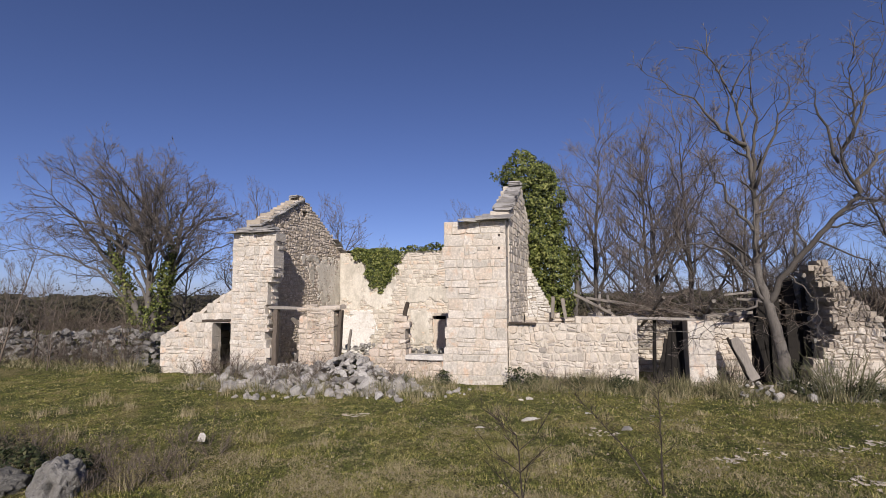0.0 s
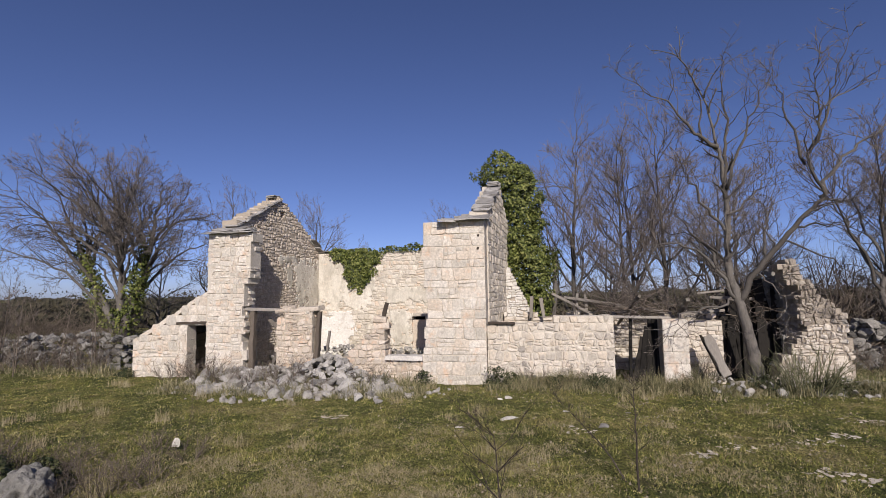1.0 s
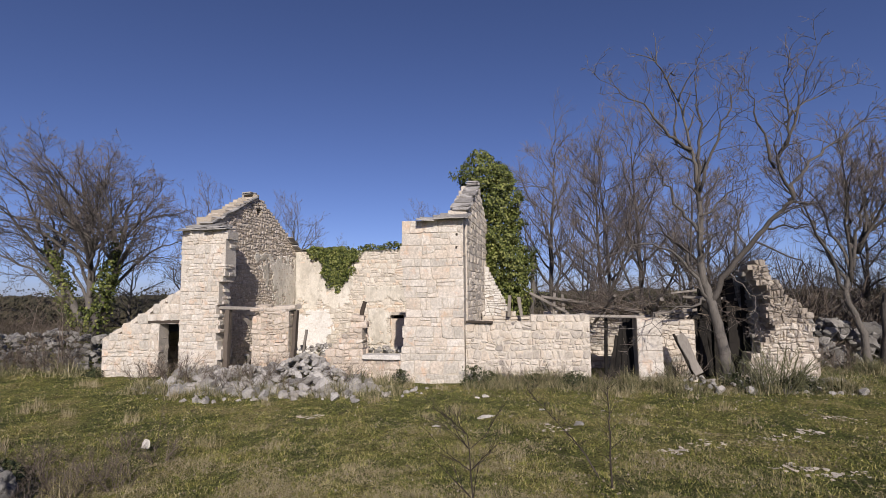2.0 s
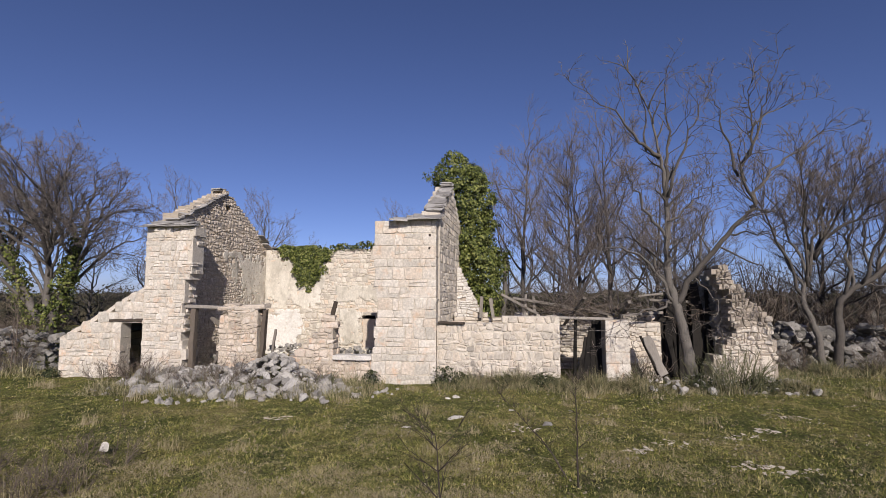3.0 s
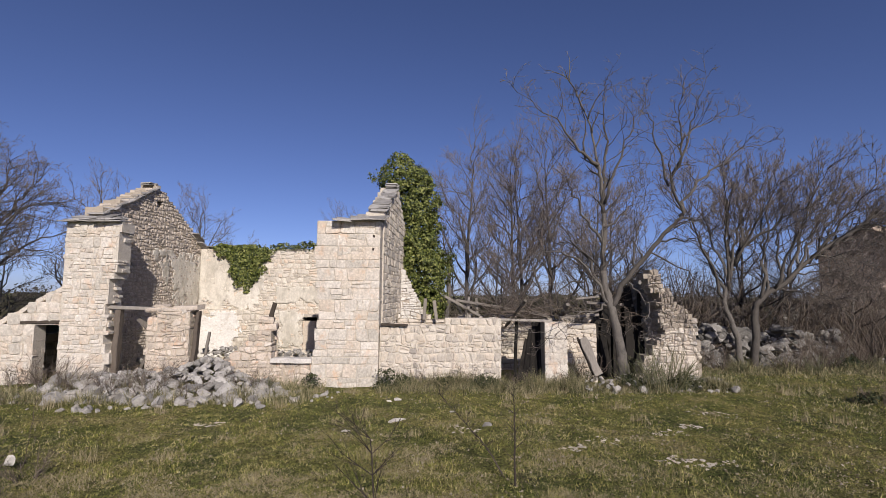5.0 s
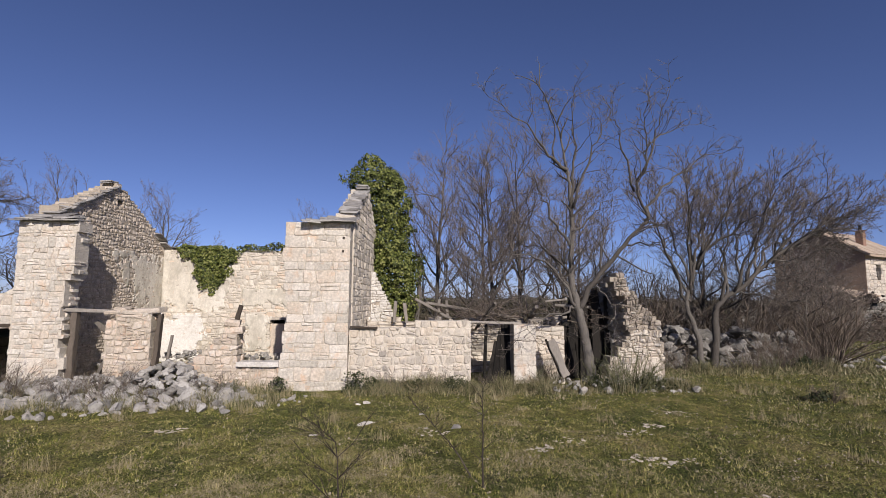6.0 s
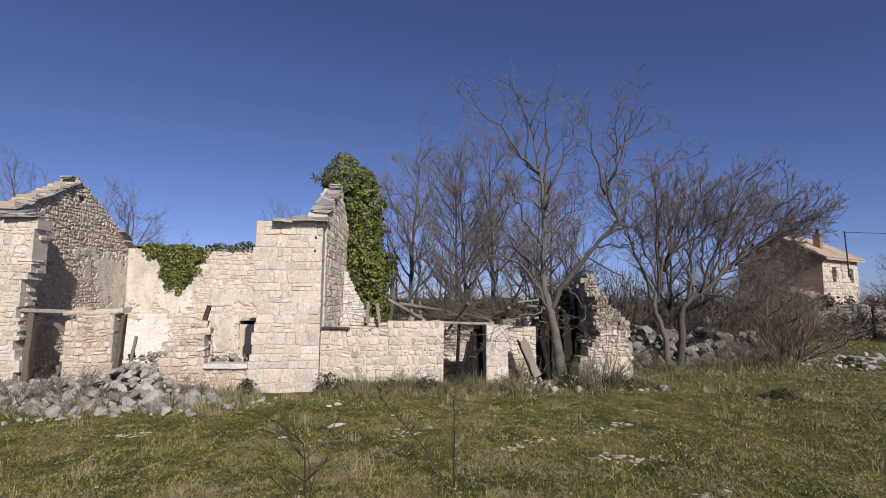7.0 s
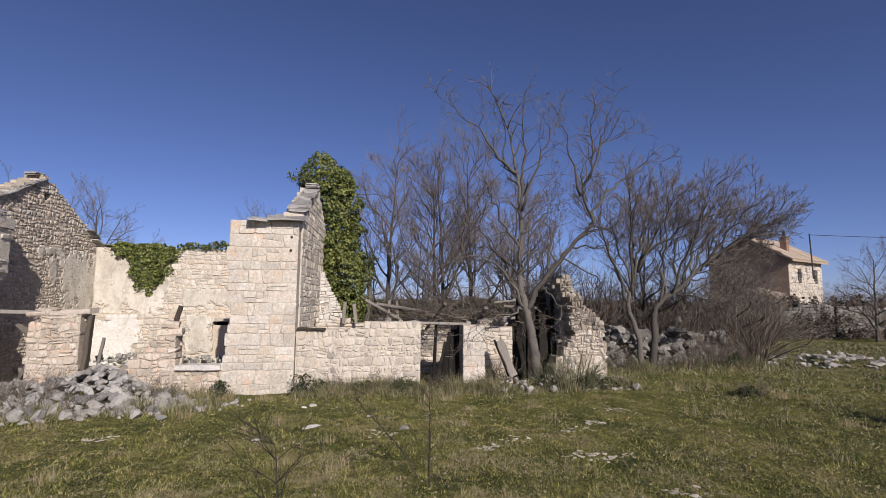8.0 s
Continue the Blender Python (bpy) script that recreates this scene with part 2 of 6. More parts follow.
class Shape:
    """Collects vertices and faces of one mesh."""
    def __init__(self):
        self.v, self.f = [], []

    def add(self, verts, faces):
        o = len(self.v)
        self.v.extend(verts)
        self.f.extend([tuple(i + o for i in f) for f in faces])

    def box(self, m, sx, sy, sz, bevel=0.0, jit=0.0):
        """A box about the origin of m, with chamfered long edges and uneven corners."""
        b = min(bevel, sx * 0.3, sy * 0.3, sz * 0.3)
        if b <= 0:
            pts = [(x * sx / 2, y * sy / 2, z * sz / 2) for x in (-1, 1) for y in (-1, 1) for z in (-1, 1)]
            faces = [(0, 1, 3, 2), (4, 6, 7, 5), (0, 4, 5, 1), (2, 3, 7, 6), (0, 2, 6, 4), (1, 5, 7, 3)]
        else:
            hx, hy, hz = sx / 2, sy / 2, sz / 2
            ring = [(-hy + b, -hz), (hy - b, -hz), (hy, -hz + b), (hy, hz - b), (hy - b, hz), (-hy + b, hz), (-hy, hz - b), (-hy, -hz + b)]
            pts = []
            for x, k in ((-hx, 1 - b / max(hy, hz)), (-hx + b, 1), (hx - b, 1), (hx, 1 - b / max(hy, hz))):
                pts += [(x, y * k, z * k) for y, z in ring]
            faces = [tuple(range(7, -1, -1)), tuple(range(24, 32))]
            for r in range(3):
                faces += [(r * 8 + i, r * 8 + (i + 1) % 8, r * 8 + 8 + (i + 1) % 8, r * 8 + 8 + i) for i in range(8)]
        self.add([tuple(m @ Vector([c + rng.uniform(-jit, jit) for c in p])) for p in pts], faces)

    def tube(self, path, radii, sides=5, wander=0.0, caps=True):
        """A tapered tube along a list of points."""
        o, n = len(self.v), len(path)
        up = Vector((0.31, 0.17, 0.93))
        for i in range(n):
            d = (path[min(i + 1, n - 1)] - path[max(i - 1, 0)])
            d.normalize()
            a = d.cross(up)
            if a.length < 0.05:
                a = d.cross(Vector((1, 0, 0)))
            a.normalize()
            b = d.cross(a)
            for s in range(sides):
                w = 2 * math.pi * s / sides
                r = radii[i] * (1 + wander * rng.uniform(-1, 1))
                self.v.append(tuple(path[i] + a * (math.cos(w) * r) + b * (math.sin(w) * r)))
        for i in range(n - 1):
            for s in range(sides):
                self.f.append((o + i * sides + s, o + i * sides + (s + 1) % sides, o + (i + 1) * sides + (s + 1) % sides, o + (i + 1) * sides + s))
        if not caps:
            return
        self.f.append(tuple(o + s for s in range(sides - 1, -1, -1)))
        self.f.append(tuple(o + (n - 1) * sides + s for s in range(sides)))

    def part(self, name, material, parent, label="", smooth=False):
        return part(name, self.v, self.f, material, parent, label, smooth)


PIECE_FACES = [(i, (i + 1) % 8, 8 + (i + 1) % 8, 8 + i) for i in range(8)] + [(8 + i, 8 + (i + 1) % 8, 16 + (i + 1) % 8, 16 + i) for i in range(8)] + [(16 + i, 16 + (i + 1) % 8, 24) for i in range(8)] + [tuple(range(7, -1, -1))]
late = []      # single stones, linked after all the larger things


def stone_wall(parent, name, a, b, z0, z1, inside, thick, course, length, stone, mortar, label="", single=0, back=True, proud=0.02, split=0.2, seed=1, ends=True, rough=0.5, pointed=0.0, ragged=0.03):
    """A stone wall from a to b in plan; its front looks to the right of that line. inside(u, z) says where masonry still stands.
    Each stone fills its own uneven cell between wavering beds. The first `single` stones are objects of their own; the rest are joined.
    pointed: how far the mortar fills the joints; ragged: how unevenly the stones end at openings and broken edges."""
    r = random.Random(seed)
    a, b = Vector((*a, 0)), Vector((*b, 0))
    along = (b - a).normalized()
    front = Vector((along.y, -along.x, 0))
    total = (b - a).length
    core, joined, singles = Shape(), Shape(), []
    wave, face = 0.012 + 0.095 * rough, 0.004 + 0.016 * rough

    def bed(row, z, u):
        return z + wave * noise.noise(Vector((u * (1.2 + 1.6 * rough), row * 5.3, seed))) + wave * 0.5 * noise.noise(Vector((u * 5.0, row * 3.1, seed + 2)))

    def place(corners, y0, y1, flip=False):
        """corners: (u, z) of lower left, lower right, upper right, upper left."""
        (ax, az), (bx, bz), (cx, cz), (dx, dz) = corners
        w, h = min(bx - ax, cx - dx), min(dz - az, cz - bz)
        if w < 0.035 or h < 0.03:
            return
        gap = (0.003 + 0.005 * rough * r.random()) * (1 + 1.3 * pointed)
        cut = [min(w, h) * r.uniform(0.03, 0.10 + 0.22 * rough) + gap for _ in range(8)]
        k = face * 0.7
        j = lambda: r.uniform(-k, k)
        mix = lambda p, q, d: (p[0] + (q[0] - p[0]) * d, p[1] + (q[1] - p[1]) * d)
        lo, ri, hi, le = (corners[0], corners[1]), (corners[1], corners[2]), (corners[2], corners[3]), (corners[3], corners[0])
        ring = []
        for e, (p, q) in enumerate((lo, ri, hi, le)):
            size = max(0.02, math.dist(p, q))
            c0, c1 = min(0.4, cut[e * 2] / size), min(0.4, cut[e * 2 + 1] / size)
            ring += [mix(p, q, c0), mix(p, q, 1 - c1)]
        mx, mz = sum(p[0] for p in ring) / 8, sum(p[1] for p in ring) / 8
        sx, sz = 1 - 2 * gap / w, 1 - 2 * gap / h
        ring = [(mx + (p[0] - mx) * sx + j(), mz + (p[1] - mz) * sz + j()) for p in ring]
        bev = min(0.008 + 0.016 * rough, 0.2 * min(w, h))
        fx, fz = 1 - 2 * bev / w, 1 - 2 * bev / h
        lean_u, lean_z = r.uniform(-face, face) / w, r.uniform(-face, face) / h
        pts = [(p[0], y1, p[1]) for p in ring] + [(p[0], y0 + bev * 0.9, p[1]) for p in ring]
        for p in ring:
            q = (mx + (p[0] - mx) * fx, mz + (p[1] - mz) * fz)
            pts.append((q[0], y0 + (q[0] - mx) * lean_u * 2 + (q[1] - mz) * lean_z * 2 + r.uniform(-face, face) * 0.5, q[1]))
        pts.append((mx + r.uniform(-0.2, 0.2) * w, y0 - r.uniform(0, face), mz + r.uniform(-0.2, 0.2) * h))
        if flip:
            pts = [(p[0], y1 + y0 - p[1], p[2]) for p in pts]
        place_at = a + along * mx - front * y0 + Vector((0, 0, mz))
        world_pts = [a + along * p[0] - front * p[1] + Vector((0, 0, p[2])) for p in pts]
        faces = PIECE_FACES if not flip else [tuple(reversed(f)) for f in PIECE_FACES]
        if len(singles) < single and not flip:
            singles.append((place_at, [tuple(p - place_at) for p in world_pts]))
        else:
            joined.add([tuple(p) for p in world_pts], faces)

    def fill(shape, levels):
        """The mortared heart of the wall, in one piece."""
        count = max(2, int(total / 0.07))
        du, deep, index = total / count, (0.008 + 0.015 * rough) * (1 - 0.95 * pointed), {}
        cells = {(i, j) for j, (_, _, runs) in enumerate(levels) for i in range(count) for u0, u1 in runs if u0 + 0.03 <= (i + 0.5) * du <= u1 - 0.03}

        def vert(i, j, k):
            if (i, j, k) not in index:
                index[(i, j, k)] = len(shape.v)
                zj = levels[j][0] if j < len(levels) else levels[-1][1]
                shape.v.append(tuple(a + along * (i * du) - front * (thick - deep if k else deep) + Vector((0, 0, zj))))
            return index[(i, j, k)]
        for i, j in sorted(cells):
            q = [(i, j), (i + 1, j), (i + 1, j + 1), (i, j + 1)]
            shape.f.append(tuple(vert(*t, 0) for t in q))
            shape.f.append(tuple(vert(*t, 1) for t in reversed(q)))
            for n, (s, t) in zip(((i, j - 1), (i + 1, j), (i, j + 1), (i - 1, j)), zip(q, q[1:] + q[:1])):
                if n not in cells:
                    shape.f.append((vert(*t, 0), vert(*s, 0), vert(*s, 1), vert(*t, 1)))

    z, row, levels = z0, 0, []
    while z < z1 - 0.02:
        h = min(r.uniform(*course), z1 - z)
        if z1 - z - h < course[0] * 0.5:
            h = z1 - z
        mid = z + h / 2
        runs, start = [], None
        steps = int(total / 0.03) + 1
        for i in range(steps + 1):
            u = i * total / steps
            ok = i < steps and inside(u, mid)
            if ok and start is None:
                start = u
            if not ok and start is not None:
                runs.append((start, u))
                start = None
        for u0, u1 in runs:
            if u1 - u0 < 0.09:
                continue
            u, slant = u0, 0.0
            while u < u1 - 0.01:
                w = r.uniform(*length) * (0.65 + 0.6 * h / course[1])
                if u1 - (u + w) < length[0] * 0.7:
                    w = u1 - u
                e = u + w
                last = e >= u1 - 0.01
                slant2 = 0.0 if last and rough < 0.4 else r.uniform(-1, 1) * h * 0.22 * rough
                lo = lambda q: bed(row, z, q)
                hi = lambda q: bed(row + 1, z + h, q)
                cell = [(u - slant, lo(u)), (e - slant2, lo(e)), (e + slant2, hi(e)), (u + slant, hi(u))]
                y0 = -r.uniform(0.0, proud) - 0.008
                if ends and (u == u0 or last):
                    if rough < 0.45:
                        place(cell, y0, thick + 0.012)
                    else:      # a broken end: pieces of uneven length one behind the other
                        for d0, d1 in ((y0, thick * 0.36), (thick * 0.36, thick * 0.7), (thick * 0.7, thick + 0.012)):
                            k0 = r.uniform(-0.2, 1) * ragged if u == u0 else 0
                            k1 = r.uniform(-0.2, 1) * ragged if last else 0
                            if ragged > 0.1 and h > 0.17:
                                f, k2 = r.uniform(0.35, 0.65), r.uniform(-0.2, 1) * ragged
                                zl, zr = cell[0][1] + (cell[3][1] - cell[0][1]) * f, cell[1][1] + (cell[2][1] - cell[1][1]) * f
                                m0, m1 = (k2 if u == u0 else 0), (k2 if last else 0)
                                place([(cell[0][0] + k0, cell[0][1]), (cell[1][0] - k1, cell[1][1]), (e - k1, zr), (u + k0, zl)], d0, d1)
                                place([(u + m0, zl), (e - m1, zr), (cell[2][0] - m1, cell[2][1]), (cell[3][0] + m0, cell[3][1])], d0, d1)
                                continue
                            place([(cell[0][0] + k0, cell[0][1]), (cell[1][0] - k1, cell[1][1]), (cell[2][0] - k1, cell[2][1]), (cell[3][0] + k0, cell[3][1])], d0, d1)
                elif r.random() < split * 0.45 and w > length[0] * 1.2 and h > 0.1:
                    f0, f1 = r.uniform(0.35, 0.65), r.uniform(0.35, 0.65)
                    low, high = (u + w * f0, cell[0][1] + (cell[1][1] - cell[0][1]) * f0), (u + w * f1, cell[3][1] + (cell[2][1] - cell[3][1]) * f1)
                    place([cell[0], low, high, cell[3]], y0, 0.15)
                    place([low, cell[1], cell[2], high], -r.uniform(0.0, proud) - 0.008, 0.15)
                elif r.random() < split and h > 0.14:
                    f0, f1 = r.uniform(0.3, 0.7), r.uniform(0.3, 0.7)
                    ml, mr = (u, cell[0][1] + (cell[3][1] - cell[0][1]) * f0), (e, cell[1][1] + (cell[2][1] - cell[1][1]) * f1)
                    place([cell[0], cell[1], mr, ml], y0, 0.15)
                    y2 = -r.uniform(0.0, proud) - 0.008
                    if w > length[0] * 1.3 and r.random() < 0.5:
                        f = r.uniform(0.35, 0.65)
                        pm, pt = (u + w * f, ml[1] + (mr[1] - ml[1]) * f), (u + w * f + slant * 0.5, cell[3][1] + (cell[2][1] - cell[3][1]) * f)
                        place([ml, pm, pt, cell[3]], y2, 0.15)
                        place([pm, mr, cell[2], pt], -r.uniform(0.0, proud) - 0.008, 0.15)
                    else:
                        place([ml, mr, cell[2], cell[3]], y2, 0.15)
                else:
                    place(cell, y0, 0.15)
                if back and not (ends and (u == u0 or last)):
                    place(cell, thick - 0.15, thick + 0.012, True)
                u, slant = e, slant2
        levels.append((z, z + h, runs))
        z += h
        row += 1
    fill(core, levels)
    wall = core.part(name, mortar, parent, label)
    for at, pts in singles:
        late.append((wall, stone, pts, Matrix.Translation(at)))
    if joined.v:
        joined.part("masonry", stone, wall)["kind"] = "stuff"
    return wall


def jag(z, size, seed):
    return size * noise.noise(Vector((z * 3.1, seed * 7.7, 0.3)))


def rock_points(r, detail=2):
    bm = bmesh.new()
    bmesh.ops.create_icosphere(bm, subdivisions=detail, radius=0.5)
    off = Vector((r.uniform(-50, 50), r.uniform(-50, 50), r.uniform(-50, 50)))
    planes = [(Vector((r.gauss(0, 1), r.gauss(0, 1), r.gauss(0, 1))).normalized(), r.uniform(0.17, 0.34)) for _ in range(14)]
    for v in bm.verts:
        v.co *= 1.08 + 0.3 * noise.noise(v.co * 2.2 + off)
        for n, d in planes:
            over = v.co.dot(n) - d
            if over > 0:
                v.co -= n * over
    pts, faces = [tuple(v.co) for v in bm.verts], [tuple(v.index for v in f.verts) for f in bm.faces]
    bm.free()
    return pts, faces


ROCKS = [rock_points(rng, 2) for _ in range(12)]
PEBBLES = [rock_points(rng, 1) for _ in range(8)]
rock_pool = {}


def rock_mesh(material, k):
    key = (material.name, k)
    if key not in rock_pool:
        rock_pool[key] = mesh_of("rock", *ROCKS[k], material)
    return rock_pool[key]


def rock_matrix(r, at, size, flat=0.7):
    return Matrix.Translation(at) @ Euler((r.uniform(-1, 1) * min(0.5, flat * 0.7), r.uniform(-1, 1) * min(0.5, flat * 0.7), r.uniform(0, 6.28))).to_matrix().to_4x4() @ Matrix.Diagonal((size * r.uniform(0.8, 1.35), size * r.uniform(0.75, 1.1), size * flat * r.uniform(0.75, 1.15), 1))


def lone_rock(at, size, material, label, flat=0.7, seed=1, name="rock", group="loose stones"):
    r = random.Random(seed)
    ob = tagged(new(name, rock_mesh(material, r.randrange(len(ROCKS)))), label, "rock", group)
    ob.matrix_basis = rock_matrix(r, at, size, flat)
    return ob


def gz(x, y):
    """Height of the ground."""
    near = math.exp(-((x * 0.02) ** 2 + ((y + 4) * 0.025) ** 2))
    return near * (0.07 * noise.noise(Vector((x * 0.35, y * 0.35, 0.0))) + 0.05 * noise.noise(Vector((x * 1.7, y * 1.7, 4.0))) + 0.045 * noise.noise(Vector((x * 4.3, y * 4.3, 6.0)))) - 0.03


# ---- trees ----
class Tree:
    """A bare winter tree: bark for the trunk and limbs, thin twigs in a mesh of their own."""
    def __init__(self, seed, fine=0.0048, crook=0.25):
        self.fine, self.crook = fine, crook
        self.r, self.wood, self.twigs = random.Random(seed), Shape(), Shape()

    def limb(self, path, r0, r1, sides=7):
        n = len(path)
        self.wood.tube(path, [r0 + (r1 - r0) * i / (n - 1) for i in range(n)], sides, 0.06)

    def smooth_path(self, pts, wobble=0.06, per=4):
        """A wavering line through the given points."""
        out, n = [], len(pts)
        for i in range(n - 1):
            p0, p1, p2, p3 = pts[max(i - 1, 0)], pts[i], pts[i + 1], pts[min(i + 2, n - 1)]
            for j in range(per):
                t = j / per
                q = 0.5 * ((2 * p1) + (p2 - p0) * t + (2 * p0 - 5 * p1 + 4 * p2 - p3) * t * t + (3 * p1 - p0 - 3 * p2 + p3) * t ** 3)
                out.append(q + Vector([self.r.uniform(-wobble, wobble) for _ in range(3)]) * (1 if out else 0))
        out.append(pts[-1])
        return out

    def branch(self, start, way, length, radius, level, up=0.15, spread=0.9, kids=6, bare=0.25):
        """A branch that wavers, tapers and forks until level 0."""
        r = self.r
        n = max(2, min(7, int(2.3 + level * 1.5)))
        path, d, p = [start], way.normalized(), start.copy()
        for i in range(n):
            d = (d + Vector((r.gauss(0, self.crook), r.gauss(0, self.crook), r.gauss(0, self.crook * 0.8) + up * 0.35))).normalized()
            p = p + d * (length / n)
            path.append(p.copy())
        tip = radius * 0.35
        radii = [radius + (tip - radius) * i / n for i in range(n + 1)]
        if level >= 2:
            self.wood.tube(path, radii, 5 if level >= 3 else 4, 0.04)
        else:
            self.twigs.tube(path, radii, 3, 0.0, False)
        if level == 0:
            return
        for k in range(kids if level > 1 else kids - 1):
            f = bare + (1 - bare) * (k + r.random()) / kids
            i = min(n - 1, int(f * n))
            at = path[i].lerp(path[i + 1], f * n - i)
            axis = (path[i + 1] - path[i]).normalized()
            side = axis.cross(Vector((r.gauss(0, 1), r.gauss(0, 1), r.gauss(0, 1))))
            if side.length < 0.01:
                continue
            way2 = axis * r.uniform(0.55, 1.0) + side.normalized() * spread * r.uniform(0.6, 1.1) + Vector((0, 0, up))
            self.branch(at, way2, length * r.uniform(0.42, 0.66) * (1.12 - 0.45 * f), max(self.fine, radii[i] * r.uniform(0.45, 0.62)), level - 1, up, spread, kids, 0.15)

    def grown(self, height, radius, limbs=8, level=4, up=0.2, spread=0.9, kids=5, lean=(0, 0), clear=0.25, reach=0.5):
        """Trunk and limbs of a whole tree that stands on the origin."""
        r = self.r
        top = Vector((lean[0], lean[1], height * 0.8))
        path = self.smooth_path([Vector((0, 0, -0.15)), Vector((lean[0] * 0.15, lean[1] * 0.15, height * 0.25)), Vector((lean[0] * 0.5, lean[1] * 0.5, height * 0.52)), top], 0.05 * radius / 0.2)
        n = len(path)
        self.wood.tube(path, [radius * (1.25 if i == 0 else 1) * (1 - 0.85 * i / (n - 1)) for i in range(n)], 8, 0.08)
        for k in range(limbs):
            f = clear + (0.97 - clear) * (k + r.random() * 0.6) / limbs
            i = min(n - 2, int(f * (n - 1)))
            at = path[i].lerp(path[i + 1], f * (n - 1) - i)
            w = k * 2.4 + r.uniform(-0.5, 0.5)
            way = Vector((math.cos(w), math.sin(w), 0.45 + 0.9 * f))
            self.branch(at, way, height * reach * (1.15 - 0.6 * f), radius * (1 - 0.8 * f) * 0.62, level - 1, up, spread, kids, 0.2)
        self.branch(top, Vector((lean[0] * 0.1, 0, 1)), height * 0.25, radius * 0.18, level - 2, up, spread, kids)
        return self

    def build(self, name, label, category, at, group="", bark=None, twig=None):
        ob = thing(name, label, category, at, group)
        m = Matrix.Translation(at)
        for shape, pname, mat in ((self.wood, "trunk", bark or BARK), (self.twigs, "crown", twig or TWIG)):
            if shape.v:
                o = new(pname, mesh_of(pname, shape.v, shape.f, mat, True))
                o.parent = ob
        return ob


def leaves(spots, size, r, shape=None, droop=0.4):
    """Small folded leaves at the given (place, outward) pairs."""
    s = shape or Shape()
    for p, n in spots:
        k = size * r.uniform(0.6, 1.3)
        n = (n + Vector((r.gauss(0, 0.5), r.gauss(0, 0.5), r.gauss(0, 0.5)))).normalized()
        t = Vector((r.gauss(0, 0.5), r.gauss(0, 0.5), -droop + r.gauss(0, 0.4)))
        t = (t - n * t.dot(n))
        if t.length < 1e-3:
            continue
        t.normalize()
        b = n.cross(t)
        base, tip = p - t * k * 0.5, p + t * k * 0.55
        o = len(s.v)
        s.v += [tuple(base), tuple(p + b * k * 0.46 - n * k * 0.12), tuple(tip), tuple(p - b * k * 0.46 - n * k * 0.12)]
        s.f += [(o, o + 1, o + 2), (o, o + 2, o + 3)]
    return s

# ---- ground ----
def ground_sheet():
    def line(near, step, far):
        out, p, s = [], 0.0, step
        while p < far:
            out.append(p)
            if p > near:
                s *= 1.25
            p += s
        return [-v for v in reversed(out[1:])] + out
    xs, ys = line(20, 0.16, 2500), line(16, 0.16, 2500)
    v = [(x, y - 4, gz(x, y - 4)) for y in ys for x in xs]
    n = len(xs)
    f = [(j * n + i, j * n + i + 1, (j + 1) * n + i + 1, (j + 1) * n + i) for j in range(len(ys) - 1) for i in range(n - 1)]
    ob = new("ground", mesh_of("ground", v, f, TURF, True))
    tagged(ob, "mossy green and straw-brown winter pasture turf", "ground", kind="structure")


ground_sheet()

# ---- the roofless house ----
house = thing("ruined_house", "roofless two-storey limestone house with broken front wall", "ruin", (-5, 3.4, 0))
SKEW = 0.063          # the side walls lean this much to the right for each metre of depth


def edge(z, pairs):
    """A broken edge: the line through (z, u) pairs, roughened."""
    for (z0, u0), (z1, u1) in zip(pairs, pairs[1:]):
        if z <= z1:
            return u0 + (u1 - u0) * max(0.0, (z - z0)) / (z1 - z0)
    return pairs[-1][1]


# front wall, right-hand stub (it stands to the eaves like a tower)
stone_wall(house, "front_wall", (-2.06, 0), (0, 0), -0.1, 5.1, lambda u, z: u > edge(z, [(0, 0.0), (0.8, 0.0), (2, 0.12), (2.6, 0.16), (3.2, 0.05), (5.1, 0.02)]) + jag(z, 0.09, 3) and z < 5.1 - 0.12 * (u < 0.5),
           0.7, (0.22, 0.43), (0.22, 0.62), DRESSED, POINTING, "dressed cream limestone blocks with two small holes", single=300, seed=11, proud=0.014, split=0.42, rough=0.44, pointed=0.3)
# right gable wall, seen from outside
stone_wall(house, "gable_wall", (0.043, 0.69), (0.043 + SKEW * 6.1, 6.8), -0.1, 6.9, lambda u, z: z < min(5.05 + 0.52 * (u + 0.69), 5.05 + 0.52 * (6.8 - u - 0.0)) and z < 6.8,
           0.62, (0.16, 0.3), (0.18, 0.42), RUBBLE_WALL, POINTING, "coursed rubble gable wall in raking light", single=260, back=False, seed=12, proud=0.008, split=0.4, rough=0.46, pointed=0.6)
# front wall, left-hand stub
stone_wall(house, "front_wall", (-9.84, 0), (-7.9, 0), -0.1, 5.0, lambda u, z: u < edge(z, [(0, 1.5), (2.2, 1.5), (2.35, 1.36), (2.7, 1.38), (3.1, 1.52), (3.5, 1.7), (4.2, 1.62), (5.0, 1.78)]) + jag(z, 0.2, 5) + jag(z * 3.3, 0.16, 6),
           0.66, (0.15, 0.34), (0.18, 0.46), DRESSED, POINTING, "dressed limestone corner with a ragged broken end", single=300, seed=13, proud=0.015, split=0.5, rough=0.5, pointed=0.35, ragged=0.2)
